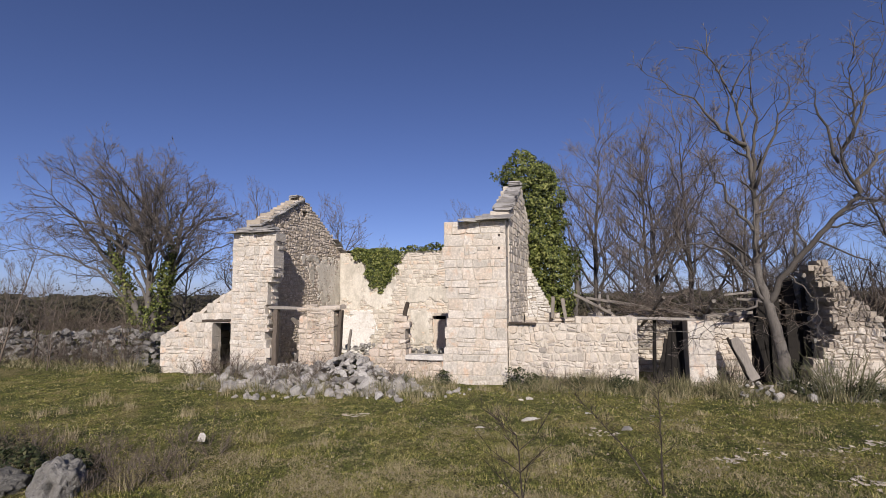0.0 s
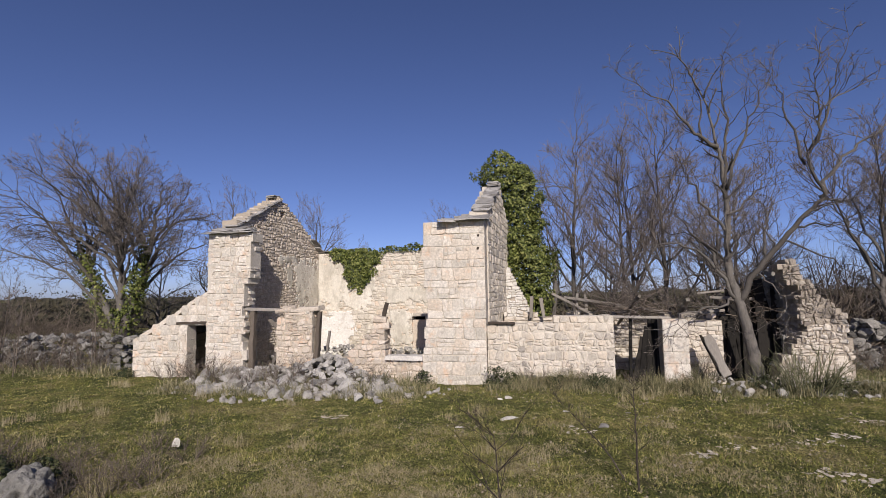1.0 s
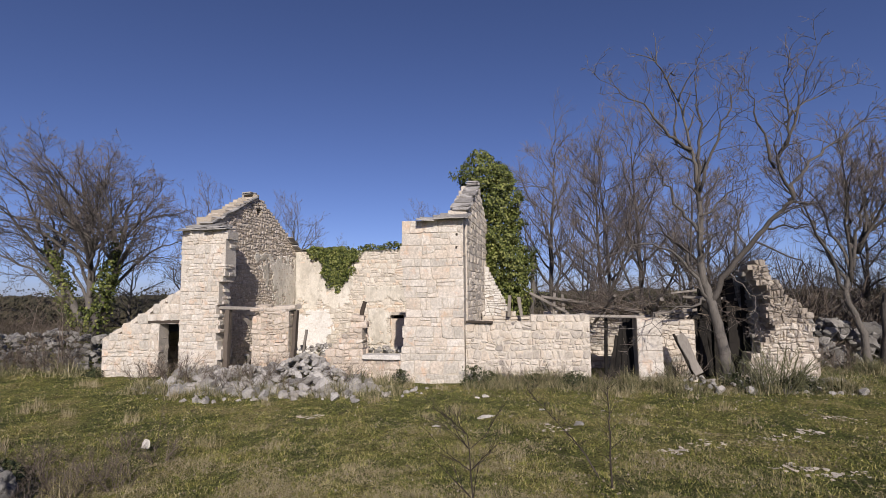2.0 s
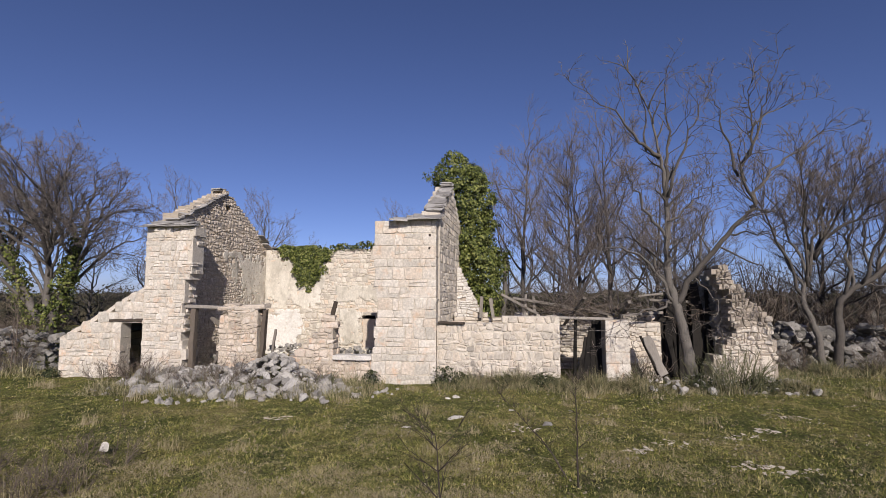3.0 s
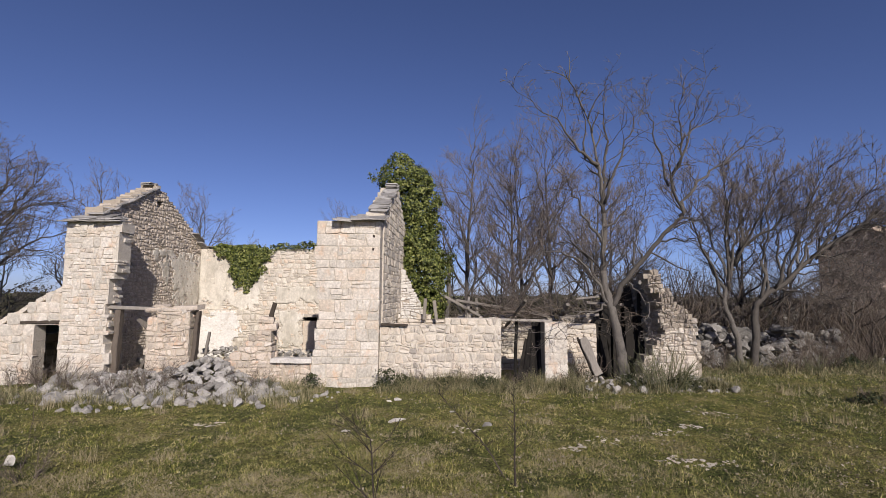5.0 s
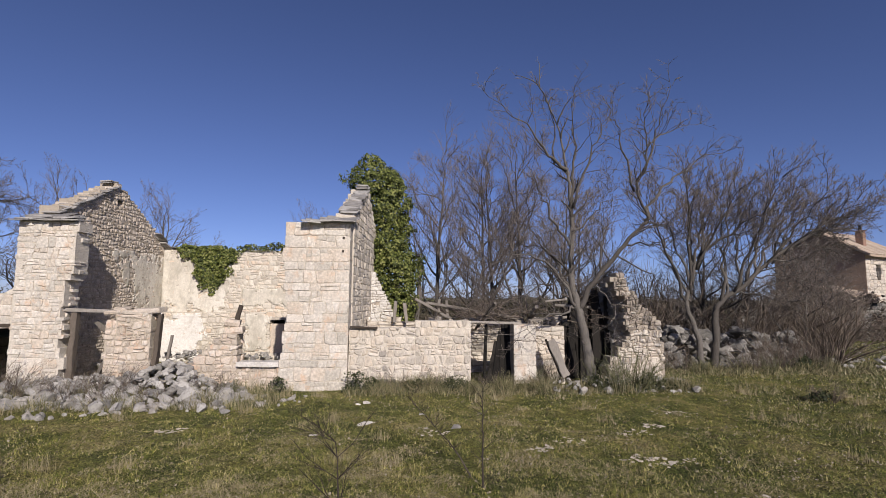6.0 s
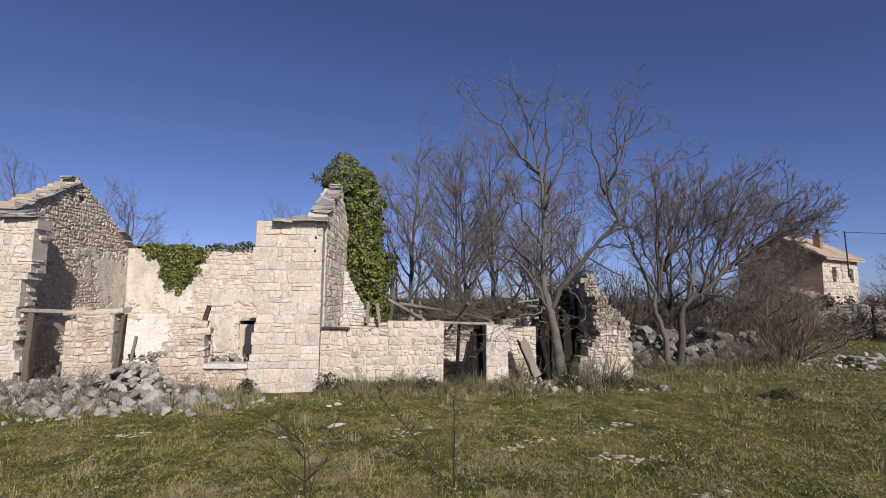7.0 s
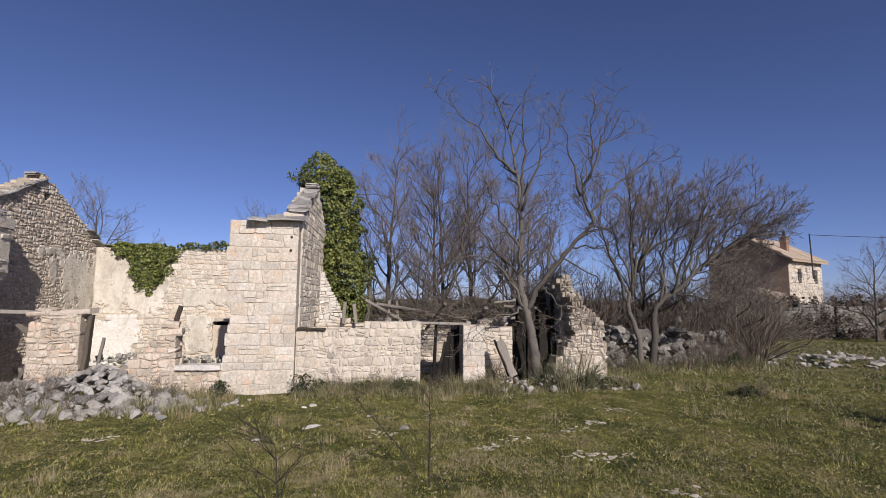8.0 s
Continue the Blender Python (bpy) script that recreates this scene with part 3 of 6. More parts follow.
# left gable wall, seen from inside
stone_wall(house, "gable_wall", (-9.2, 0.67), (-9.2 + SKEW * 6.2, 6.9), -0.1, 6.95, lambda u, z: z < min(5.1 + 0.53 * (u + 0.67), 4.85 + 0.60 * (6.9 - u - 0.5)) + jag(u, 0.12, 8) and not (2.85 < u < 3.08 and 6.1 < z < 6.4),
           0.62, (0.09, 0.17), (0.08, 0.22), GABLE_STONE, WARM_MORTAR, "grey rubble gable wall with a small vent hole", single=0, back=True, seed=14, proud=0.012, split=0.15, rough=1.0, pointed=0.85)
# front wall between the doors
stone_wall(house, "front_wall", (-7.24, 0.03), (-5.72, 0.03), -0.1, 2.35, lambda u, z: 0.03 + jag(z, 0.1, 2) < u < 1.39 + jag(z, 0.06, 9) and z < 2.28 - 0.25 * (u < 0.3),
           0.6, (0.11, 0.24), (0.1, 0.3), WARM_STONE, WARM_MORTAR, "orange-stained rubble between two door openings", single=120, seed=15, proud=0.03, split=0.4, rough=0.9, pointed=0.6, ragged=0.08)
# front wall under and beside the lost window
stone_wall(house, "front_wall", (-4.9, 0.02), (-2.05, 0.02), -0.1, 1.95, lambda u, z: z < (0.66 if u > 1.62 else edge(u, [(0, 0.75), (0.5, 1.05), (0.9, 1.5), (1.3, 1.85), (1.7, 1.7)]) + jag(u, 0.2, 4)),
           0.6, (0.12, 0.25), (0.12, 0.34), WARM_STONE, WARM_MORTAR, "broken pinkish rubble wall below a window", single=160, seed=16, proud=0.035, split=0.4, rough=0.9, pointed=0.5, ragged=0.1)
# back wall: a thicker ground floor with a ledge, and the thinner upper floor
BACK = 6.75
stone_wall(house, "back_wall", (-8.83, BACK - 0.22), (-0.25, BACK - 0.22), -0.1, 2.08, lambda u, z: not (4.74 < u < 5.32 and 0.35 < z < 1.78),
           0.75, (0.13, 0.26), (0.12, 0.34), BACK_STONE, POINTING, "ground-floor back wall with a floor ledge", single=0, back=False, seed=17, proud=0.022, split=0.4, rough=0.85, pointed=0.6)
stone_wall(house, "back_wall", (-8.80, BACK), (-0.25, BACK), 2.08, 4.95, lambda u, z: z < 4.78 + jag(u, 0.14, 6),
           0.55, (0.13, 0.25), (0.12, 0.34), BACK_STONE, POINTING, "upper back wall of cream rubble, open to the sky", single=0, back=False, seed=18, proud=0.018, split=0.4, rough=0.85, pointed=0.6)


def plaster_patch(parent, name, a, b, outline, proud, material, label, step=0.055, seed=0, thick=0.03):
    """A thin coat of plaster with a flaked outline. outline(u, z) is positive where it still holds."""
    a, b = Vector((*a, 0)), Vector((*b, 0))
    along = (b - a).normalized()
    front = Vector((along.y, -along.x, 0))
    n, total, s = 0, (b - a).length, Shape()
    nu, zs = int(total / step), [i * step for i in range(int(7.2 / step))]
    hold = lambda i, j: outline((i + 0.5) * step, zs[j] + step / 2)
    cells = {(i, j) for i in range(nu) for j in range(len(zs)) if hold(i, j) > -0.06 and hold(i, j) + 0.42 * noise.fractal(Vector((i * step * 1.9, zs[j] * 1.9, seed)), 0.7, 2.1, 5) > 0}
    index = {}

    def vert(i, j, k):
        key = (i, j, k)
        if key not in index:
            index[key] = len(s.v)
            w = 0.012 * noise.noise(Vector((i * 0.35, j * 0.35, seed + 3)))
            du, dz = step * 0.4 * noise.noise(Vector((i * 0.9, j * 0.9, seed + 9))), step * 0.4 * noise.noise(Vector((i * 0.9, j * 0.9, seed + 19)))
            s.v.append(tuple(a + along * (i * step + du) + front * ((proud + w) if k else (proud - thick)) + Vector((0, 0, j * step + dz))))
        return index[key]
    for i, j in cells:
        s.f.append((vert(i, j, 1), vert(i + 1, j, 1), vert(i + 1, j + 1, 1), vert(i, j + 1, 1)))
        for (di, dj), (p, q) in (((-1, 0), ((0, 0), (0, 1))), ((1, 0), ((1, 1), (1, 0))), ((0, -1), ((1, 0), (0, 0))), ((0, 1), ((0, 1), (1, 1)))):
            if (i + di, j + dj) not in cells:
                s.f.append((vert(i + p[0], j + p[1], 1), vert(i + q[0], j + q[1], 1), vert(i + q[0], j + q[1], 0), vert(i + p[0], j + p[1], 0)))
    return s.part(name, material, parent, label, True)


plaster_patch(house, "plaster", (-8.80, BACK), (-0.25, BACK), lambda u, z: min(z - 2.1, 4.62 - z, 2.3 - 0.25 * abs(u - 1.0) - abs(u - 0.9), 3) * 0.45, 0.032, PLASTER, "cream lime plaster on the upper floor", seed=1)
plaster_patch(house, "plaster", (-8.80, BACK), (-0.25, BACK), lambda u, z: min(z - 2.15, 3.3 - z, u - 3.2, 7.5 - u) - 0.25, 0.03, PLASTER, "patchy plaster remains", seed=7)
plaster_patch(house, "plaster", (-8.83, BACK - 0.22), (-0.25, BACK - 0.22), lambda u, z: min(z + 0.2, 1.98 - z, u + 0.3, 2.05 - u - 0.35 * abs(z - 1.0)) * 0.8, 0.036, WHITEWASH, "bright whitewash above the rubble", seed=2)
plaster_patch(house, "plaster", (-8.83, BACK - 0.22), (-0.25, BACK - 0.22), lambda u, z: min(z - 0.5, 1.98 - z, u - 3.75, 4.7 - u) * 0.9, 0.034, PLASTER, "pale plaster beside the window", seed=5)
plaster_patch(house, "plaster", (-9.2, 0.67), (-9.2 + SKEW * 6.2, 6.9), lambda u, z: min(4.35 - z, z - 1.9, u - 4.2 + 0.8 * (z - 2.6)) * 0.4, 0.02, PLASTER, "thin cream plaster on the inside of the gable", seed=3)


def slab(parent, name, centre, size, rot, material, label="", seed=0, bevel=0.015):
    """A flat uneven stone or timber piece: chamfered, slightly bent, with wandering edges."""
    order = sorted(range(3), key=lambda k: -size[k])
    long, wide, flat = (size[k] for k in order)
    ax = [Vector([1.0 if k == o else 0.0 for k in range(3)]) for o in order]
    m = Matrix.Translation(centre) @ Euler([radians(x) for x in rot]).to_matrix().to_4x4()
    off = Vector(centre) * 3.7
    s, n = Shape(), 6
    h, v, b = wide / 2, flat / 2, min(bevel, flat * 0.3)
    ring = [(-h + b, -v), (h - b, -v), (h, -v + b), (h, v - b), (h - b, v), (-h + b, v), (-h, v - b), (-h, -v + b)]
    rough = min(0.02 + bevel * 0.4, wide * 0.13, flat * 0.35)
    pts = []
    for i in range(n + 1):
        f = i / n - 0.5
        end = 0.93 if i in (0, n) else 1.0
        for q, (y, z) in enumerate(ring):
            p = Vector((f * long, y * end, z * end))
            e = Vector((noise.noise(p * 4 + off), noise.noise(p * 4 + off + Vector((9, 0, 0))), noise.noise(p * 4 + off + Vector((0, 9, 0)))))
            p += Vector((e.x * rough * 1.5 * (i in (0, n)), e.y * rough * 1.6, e.z * rough * 0.8))
            pts.append(tuple(m @ (ax[0] * p.x + ax[1] * p.y + ax[2] * p.z)))
    faces = [tuple(range(7, -1, -1)), tuple(range(n * 8, n * 8 + 8))]
    for r0 in range(n):
        faces += [(r0 * 8 + q, r0 * 8 + (q + 1) % 8, r0 * 8 + 8 + (q + 1) % 8, r0 * 8 + 8 + q) for q in range(8)]
    s.add(pts, faces)
    if ax[0].cross(ax[1]).dot(ax[2]) < 0:
        s.f = [tuple(reversed(f)) for f in s.f]
    return s.part(name, material, parent, label)


# door jambs, lintels, sill
slab(house, "door_jamb", (-8.2, 0.26, 1.15), (0.17, 0.22, 2.2), (0, 1.5, 0), OLD_WOOD, "upright weathered timber door jamb")
slab(house, "door_jamb", (-5.74, 0.22, 1.12), (0.12, 0.2, 2.25), (0, 3, 0), OLD_WOOD, "thin leaning timber door jamb")
slab(house, "lintel_beam", (-7.6, 0.2, 2.31), (1.85, 0.15, 0.11), (0, 2.5, 0), GREY_WOOD, "sagging weathered timber lintel")
for lx, lz, lw, lt, lr in ((-6.95, 2.26, 0.52, 0.13, -5), (-6.82, 2.38, 0.34, 0.1, 4), (-6.42, 2.27, 0.6, 0.12, 2), (-5.98, 2.33, 0.75, 0.15, -2), (-6.5, 2.17, 0.5, 0.08, 1)):
    slab(house, "lintel", (lx, 0.24, lz), (lw, 0.5, lt), (3, lr, lr * 2), GABLE_STONE, bevel=0.04)
slab(house, "window_sill", (-2.66, 0.12, 0.74), (1.24, 0.5, 0.15), (0, 0.5, 0), WHITE_ROCK, "long white dressed stone window sill")
slab(house, "coping_stone", (-3.52, 0.2, 1.95), (0.42, 0.4, 0.24), (4, 5, 12), GABLE_STONE, bevel=0.07)
slab(house, "coping_stone", (-3.45, 0.25, 1.74), (0.5, 0.46, 0.2), (0, -3, 5), WARM_STONE, bevel=0.05)
slab(house, "broken_post", (-3.4, 0.3, 2.2), (0.13, 0.1, 0.62), (6, 16, 0), DARK_WOOD, "stump of a dark timber post")
slab(house, "window_lintel", (-3.8, BACK - 0.0, 1.84), (0.95, 0.5, 0.14), (0, 0, 0), RUBBLE_WALL)
slab(house, "window_blocking", (-3.84, BACK - 0.04, 0.96), (0.62, 0.16, 1.3), (0, 1, 0), WARM_STONE, "brown rubble blocking the small back window")
# added sheet behind the window: near-black colour in place of the gap's shade
slab(house, "window_back", (-3.82, BACK + 0.5, 1.05), (0.75, 0.05, 1.6), (0, 0, 0), SHADE_WOOD, "near-black sheet added for the window gap's darkness")
slab(house, "fallen_beam", (-7.35, 1.0, 1.35), (0.14, 0.1, 1.7), (8, -42, 20), GREY_WOOD, "fallen timber leaning inside the doorway")
slab(house, "fallen_beam", (-7.45, 0.7, 0.85), (0.12, 0.1, 1.5), (12, 38, -15), GREY_WOOD)
slab(house, "fallen_beam", (-5.5, 0.5, 1.15), (0.09, 0.08, 0.85), (0, 8, 0), GREY_WOOD)
# solid dark blocks on the wall face paint the shade inside two small holes
for hx, hz in ((-0.2, 4.62), (-0.21, 4.2)):
    slab(house, "putlog_hole", (hx, -0.012, hz), (0.07, 0.04, 0.08), (0, 8, 0), DARK_WOOD)

# roof slabs left on the wall heads
def slab_rank(parent, x0, x1, y, z, tilt, r, depth=0.75, thick=0.06, layers=1):
    x = x0
    while x < x1 - 0.1:
        w = min(r.uniform(0.45, 0.95), x1 - x)
        for k in range(layers):
            slab(parent, "roof_slab", (x + w / 2 + r.uniform(-0.05, 0.05), y + k * 0.09 + r.uniform(-0.05, 0.05), z + k * (thick + 0.012) + r.uniform(-0.01, 0.01)),
                 (w * r.uniform(0.85, 1.1), depth * r.uniform(0.75, 1.15), thick * r.uniform(0.6, 1.05)), (tilt + r.uniform(-4, 4), r.uniform(-4, 4), r.uniform(-14, 14)), SLAB, bevel=0.028)
        x += w


rr = random.Random(21)
left_roof = part("roof", *(lambda s: (s.box(Matrix.Translation((-9.05, 0.33, 4.99)), 1.5, 0.5, 0.06, 0.01), s.v, s.f)[1:])(Shape()), SLAB, house, "remains of a stone slab roof")
for i in range(7):
    slab_rank(left_roof, -9.98 + 0.05 * (i % 3), -8.12 - 0.1 * i + 0.12 * (i % 2), 0.08 + 0.09 * i, 5.03 + 0.043 * i, 5 + 2 * i, rr, 0.72, 0.034)
for i in range(14):
    f = i / 13
    y = 0.75 + f * 2.5
    for k in range(2):
        slab_rank(left_roof, -9.68 + 0.26 * f + SKEW * y + rr.uniform(-0.08, 0.08), -9.16 + SKEW * y + rr.uniform(-0.08, 0.06), y + 0.08 * k, 5.3 + 0.53 * (y - 0.5) + 0.045 * k, 24, rr, 0.42, 0.036)
slab_rank(left_roof, -9.5, -9.05, 3.3, 6.93, 8, rr, 0.5, 0.05, 2)
for i in range(5):
    y = 6.0 + i * 0.3
    slab_rank(left_roof, -9.7 + SKEW * y, -8.9 + SKEW * y, y, 5.28 - 0.55 * (y - 6.0), -26, rr, 0.5, 0.06)
slab_rank(left_roof, -8.8, -7.3, 6.9, 4.86, -6, rr, 0.6, 0.05)

right_roof = part("roof", *(lambda s: (s.box(Matrix.Translation((-0.7, 0.35, 5.1)), 1.3, 0.5, 0.06, 0.01), s.v, s.f)[1:])(Shape()), SLAB, house, "remains of a stone slab roof over the corner")
for i in range(5):
    slab_rank(right_roof, (-1.5, -1.42, -1.0, -0.85, -0.6)[i], 0.16, 0.02 + 0.15 * i, 5.14 + 0.05 * i, 8 + 4 * i, rr, 0.8, 0.036)
for i in range(12):
    y = 0.8 + i * 0.22
    slab_rank(right_roof, -0.5 + 0.012 * i + SKEW * y + rr.uniform(-0.06, 0.06), 0.09 + SKEW * y + rr.uniform(-0.05, 0.04), y, 5.17 + 0.52 * y + rr.uniform(0, 0.05), 24, rr, 0.42, 0.045, 1 + i % 2)
for i in range(3):
    slab_rank(right_roof, -0.38 + 0.2, 0.06 + 0.2, 3.3 + 0.08 * (i % 2), 6.9 + 0.07 * i, 4, rr, 0.5, 0.05)

# ---- lean-to at the left end ----
shed = thing("lean_to_shed", "low limestone lean-to with a sloping top and dark doorway", "shed", (-11.3, 1.8, 0))
stone_wall(shed, "front_wall", (-12.85, 0.06), (-9.87, 0.06), -0.1, 3.0, lambda u, z: z < 1.22 + 0.575 * u and not (2.2 < u < 2.95 and z < 1.8),
           0.5, (0.2, 0.38), (0.18, 0.42), DRESSED, POINTING, "pale rubble front wall with one doorway", single=200, seed=31, proud=0.016, split=0.4, rough=0.85, pointed=0.35)
stone_wall(shed, "side_wall", (-12.4, 3.6), (-12.4, 0.58), -0.1, 1.3, lambda u, z: z < 1.2, 0.45, (0.17, 0.3), (0.24, 0.5), RUBBLE_WALL, MORTAR, single=0, seed=32)
stone_wall(shed, "back_wall", (-12.4, 3.6), (-9.86, 3.6), -0.1, 2.6, lambda u, z: z < 1.3 + 0.5 * u, 0.45, (0.17, 0.3), (0.24, 0.5), RUBBLE_WALL, MORTAR, single=0, seed=33, back=False)
s = Shape()
s.box(Matrix.Translation((-11.42, 2.2, 2.08)) @ Matrix.Rotation(-math.atan(0.575), 4, "Y"), 3.25, 3.3, 0.1, 0.02)
s.part("roof", SLAB, shed, "stone slab roof close to the wall top")
for i in range(19):
    u = 0.08 + i * 0.158
    slab(shed, "coping_stone", (-12.85 + u, 0.32, 1.2 + 0.575 * u + rr.uniform(-0.015, 0.015)), (0.26, 0.48, 0.15), (rr.uniform(-4, 4), -30 + rr.uniform(-4, 4), rr.uniform(-6, 6)), RUBBLE_WALL, bevel=0.03)
slab(shed, "lintel", (-10.4, 0.2, 1.87), (1.35, 0.36, 0.1), (0, -1, 0), DARK_WOOD, "dark timber lintel")
slab(shed, "door_jamb", (-10.78, 0.3, 0.95), (0.2, 0.5, 1.6), (0, -2, 0), GABLE_STONE, "orange-stained stone jamb")
slab(shed, "door_plank", (-10.12, 0.75, 0.85), (0.16, 0.05, 1.6), (0, 3, 10), GREY_WOOD, "loose grey plank")

# ---- low byre wall to the right ----
byre = thing("byre_ruin", "low rubble byre walls with doorway and fallen roof timbers", "ruin", (5, 1.8, 0))
stone_wall(byre, "front_wall", (0.02, 0.15), (3.83, 0.15), -0.1, 2.05, lambda u, z: z < 1.86 + 0.035 * u + jag(u, 0.07, 3),
           0.55, (0.14, 0.29), (0.11, 0.3), RUBBLE_WALL, POINTING, "low wall of irregular cream and grey rubble", single=300, seed=41, proud=0.014, split=0.35, rough=1.0, pointed=0.5)
stone_wall(byre, "door_pier", (5.2, 0.15), (5.92, 0.15), -0.1, 1.95, lambda u, z: True, 0.6, (0.3, 0.46), (0.34, 0.75), DRESSED, MORTAR, "squared limestone blocks beside the doorway", single=60, seed=43, proud=0.01, split=0.2, rough=0.15, pointed=0.4)
stone_wall(byre, "inner_wall", (5.95, 0.95), (7.1, 0.95), -0.1, 2.05, lambda u, z: z < 1.95 + jag(u, 0.15, 4), 0.5, (0.11, 0.2), (0.16, 0.4), RUBBLE_WALL, MORTAR, "", single=80, seed=44, proud=0.03, rough=0.9)
stone_wall(byre, "back_wall", (0.3, 3.6), (8.9, 3.6), -0.1, 2.15, lambda u, z: z < 1.95 + jag(u, 0.25, 5), 0.5, (0.12, 0.22), (0.18, 0.42), RUBBLE_WALL, MORTAR, "", single=0, seed=45, proud=0.03, back=False, rough=0.9)
stone_wall(byre, "cross_wall", (0.0, 5.0), (1.3, 5.0), -0.1, 3.8, lambda u, z: z < 3.75 - 2.0 * max(0, u - 0.45), 0.45, (0.1, 0.18), (0.14, 0.34), WHITE_ROCK, MORTAR, "bleached triangular wall stump behind the gable", single=120, seed=46, proud=0.03, back=False, rough=0.9)
slab(byre, "wall_plate", (0.48, 0.12, 1.84), (0.85, 0.2, 0.07), (0, 1, 0), DARK_WOOD, "dark board set in the wall head")
slab(byre, "lintel_beam", (4.5, 0.35, 1.99), (2.0, 0.11, 0.08), (0, 1.5, 3), GREY_WOOD, "split timber lintel")
# near-black boards added behind the opening to paint its dark interior
for dx, hz, dr in ((4.62, 0.7, 16), (4.78, 0.85, 11), (4.95, 0.95, 6), (5.1, 0.98, 3), (5.22, 0.95, 0)):
    slab(byre, "dark_board", (dx, 0.75, hz), (0.19, 0.04, hz * 2), (-8, dr, 6), SHADE_WOOD, "near-black board added for the doorway's dark interior")
slab(byre, "door_post", (4.35, 0.55, 1.0), (0.1, 0.1, 2.0), (0, 2, 0), SHADE_WOOD)
slab(byre, "leaning_slab", (6.58, -0.05, 0.92), (0.25, 0.08, 1.2), (-10, -20, 0), GREY_WOOD, "pale board leaning on the wall")
slab(byre, "leaning_slab", (6.44, 0.04, 0.92), (0.06, 0.12, 1.2), (-10, -20, 0), DARK_WOOD)
for c, size, rot in (((2.75, 2.9, 2.38), (0.1, 0.1, 1.5), (0, -62, 10)), ((3.6, 3.0, 2.42), (2.2, 0.12, 0.1), (0, 9, 6)), ((5.2, 3.0, 2.14), (1.9, 0.13, 0.11), (0, 9, -5)), ((2.98, 3.1, 2.3), (0.09, 0.09, 0.85), (0, 3, 0)), ((3.3, 3.1, 2.28), (0.1, 0.08, 0.8), (3, -4, 0)),
                     ((1.75, 3.3, 2.2), (0.13, 0.08, 0.75), (0, -8, 0)), ((1.35, 3.4, 2.25), (0.13, 0.1, 0.8), (0, 3, 0)), ((4.6, 2.2, 2.12), (0.1, 0.1, 2.4), (64, 20, 0)), ((6.3, 2.4, 2.05), (0.12, 0.12, 2.6), (70, -10, 0)), ((7.3, 2.0, 2.1), (2.6, 0.1, 0.09), (0, -4, 14)), ((7.9, 1.9, 2.5), (1.7, 0.09, 0.09), (0, 3, 5)), ((7.6, 2.3, 2.75), (1.5, 0.07, 0.07), (0, -6, -8))):
    slab(byre, "roof_timber", c, size, rot, GREY_WOOD)

# sunken right-hand ruin with its broken gable
far_ruin = thing("gable_stump", "broken rubble gable with dark hollow interior under a tree", "ruin", (9.3, 1.8, 0))
def stump(u, z):
    """The outline of the broken gable."""
    near = edge(z, [(0, 0.5), (0.6, 0.8), (1.0, 1.25), (1.6, 1.55), (2.4, 1.6), (3.0, 1.35), (3.6, 1.1)]) + jag(z, 0.25, 1) + jag(z * 4, 0.2, 3)
    far = edge(z, [(0, 2.85), (1.7, 2.84), (1.95, 2.7), (2.3, 2.4), (2.9, 1.95), (3.6, 1.5)]) + jag(z * 3, 0.13, 6) + jag(z * 9, 0.1, 8)
    return near < u < far


stone_wall(far_ruin, "front_wall", (7.5, 0.55), (10.35, 0.55), -0.1, 1.75, stump,
           0.6, (0.14, 0.27), (0.12, 0.33), RUBBLE_WALL, MORTAR, "pale broken gable of loose rubble", single=160, seed=51, proud=0.04, split=0.4, rough=1.0, pointed=0.5, ragged=0.16)
stone_wall(far_ruin, "upper_wall", (7.5, 0.57), (10.35, 0.57), 1.75, 3.65, stump,
           0.56, (0.09, 0.18), (0.07, 0.2), WORN_RUBBLE, MORTAR, "weathered upper part of small grey rubble", single=220, seed=54, proud=0.06, split=0.35, rough=1.0, ragged=0.16)
# darker stone than the pale front: part of this side's shade is in the colour
stone_wall(far_ruin, "side_wall", (9.3, 4.6), (8.9, 1.2), -0.1, 3.5, lambda u, z: z < 3.4 - 0.35 * abs(u - 2.4) + jag(u, 0.25, 7), 0.6, (0.13, 0.24), (0.2, 0.45), DARK_ROCK, MORTAR, "side wall in darker stone, shade put into its colour", single=0, seed=52, proud=0.05, rough=1.0)
# panels and boards added to fill the hollow; their near-black colour paints its shade
slab(far_ruin, "fallen_door", (7.35, 1.6, 1.0), (1.0, 0.08, 1.9), (-14, 4, 18), SHADE_WOOD, "near-black panel added for the hollow's darkness")
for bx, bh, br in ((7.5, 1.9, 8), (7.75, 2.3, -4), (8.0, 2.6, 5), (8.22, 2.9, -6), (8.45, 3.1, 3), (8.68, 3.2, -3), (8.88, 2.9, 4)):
    slab(far_ruin, "charred_board", (bx, 1.75 - 0.03 * br, bh / 2), (0.27, 0.05, bh), (-9, br, 4), SHADE_WOOD, "near-black board added for the hollow's darkness")
slab(far_ruin, "fallen_door", (8.3, 1.9, 1.6), (1.3, 0.08, 2.6), (-10, -4, 12), SHADE_WOOD)

# ---- rubble, dry walls, loose stones ----
def stump_top(x):
    return edge(x, [(8.5, 3.3), (8.8, 3.35), (9.3, 2.75), (9.8, 2.15), (10.1, 1.6), (10.35, 0.9)])


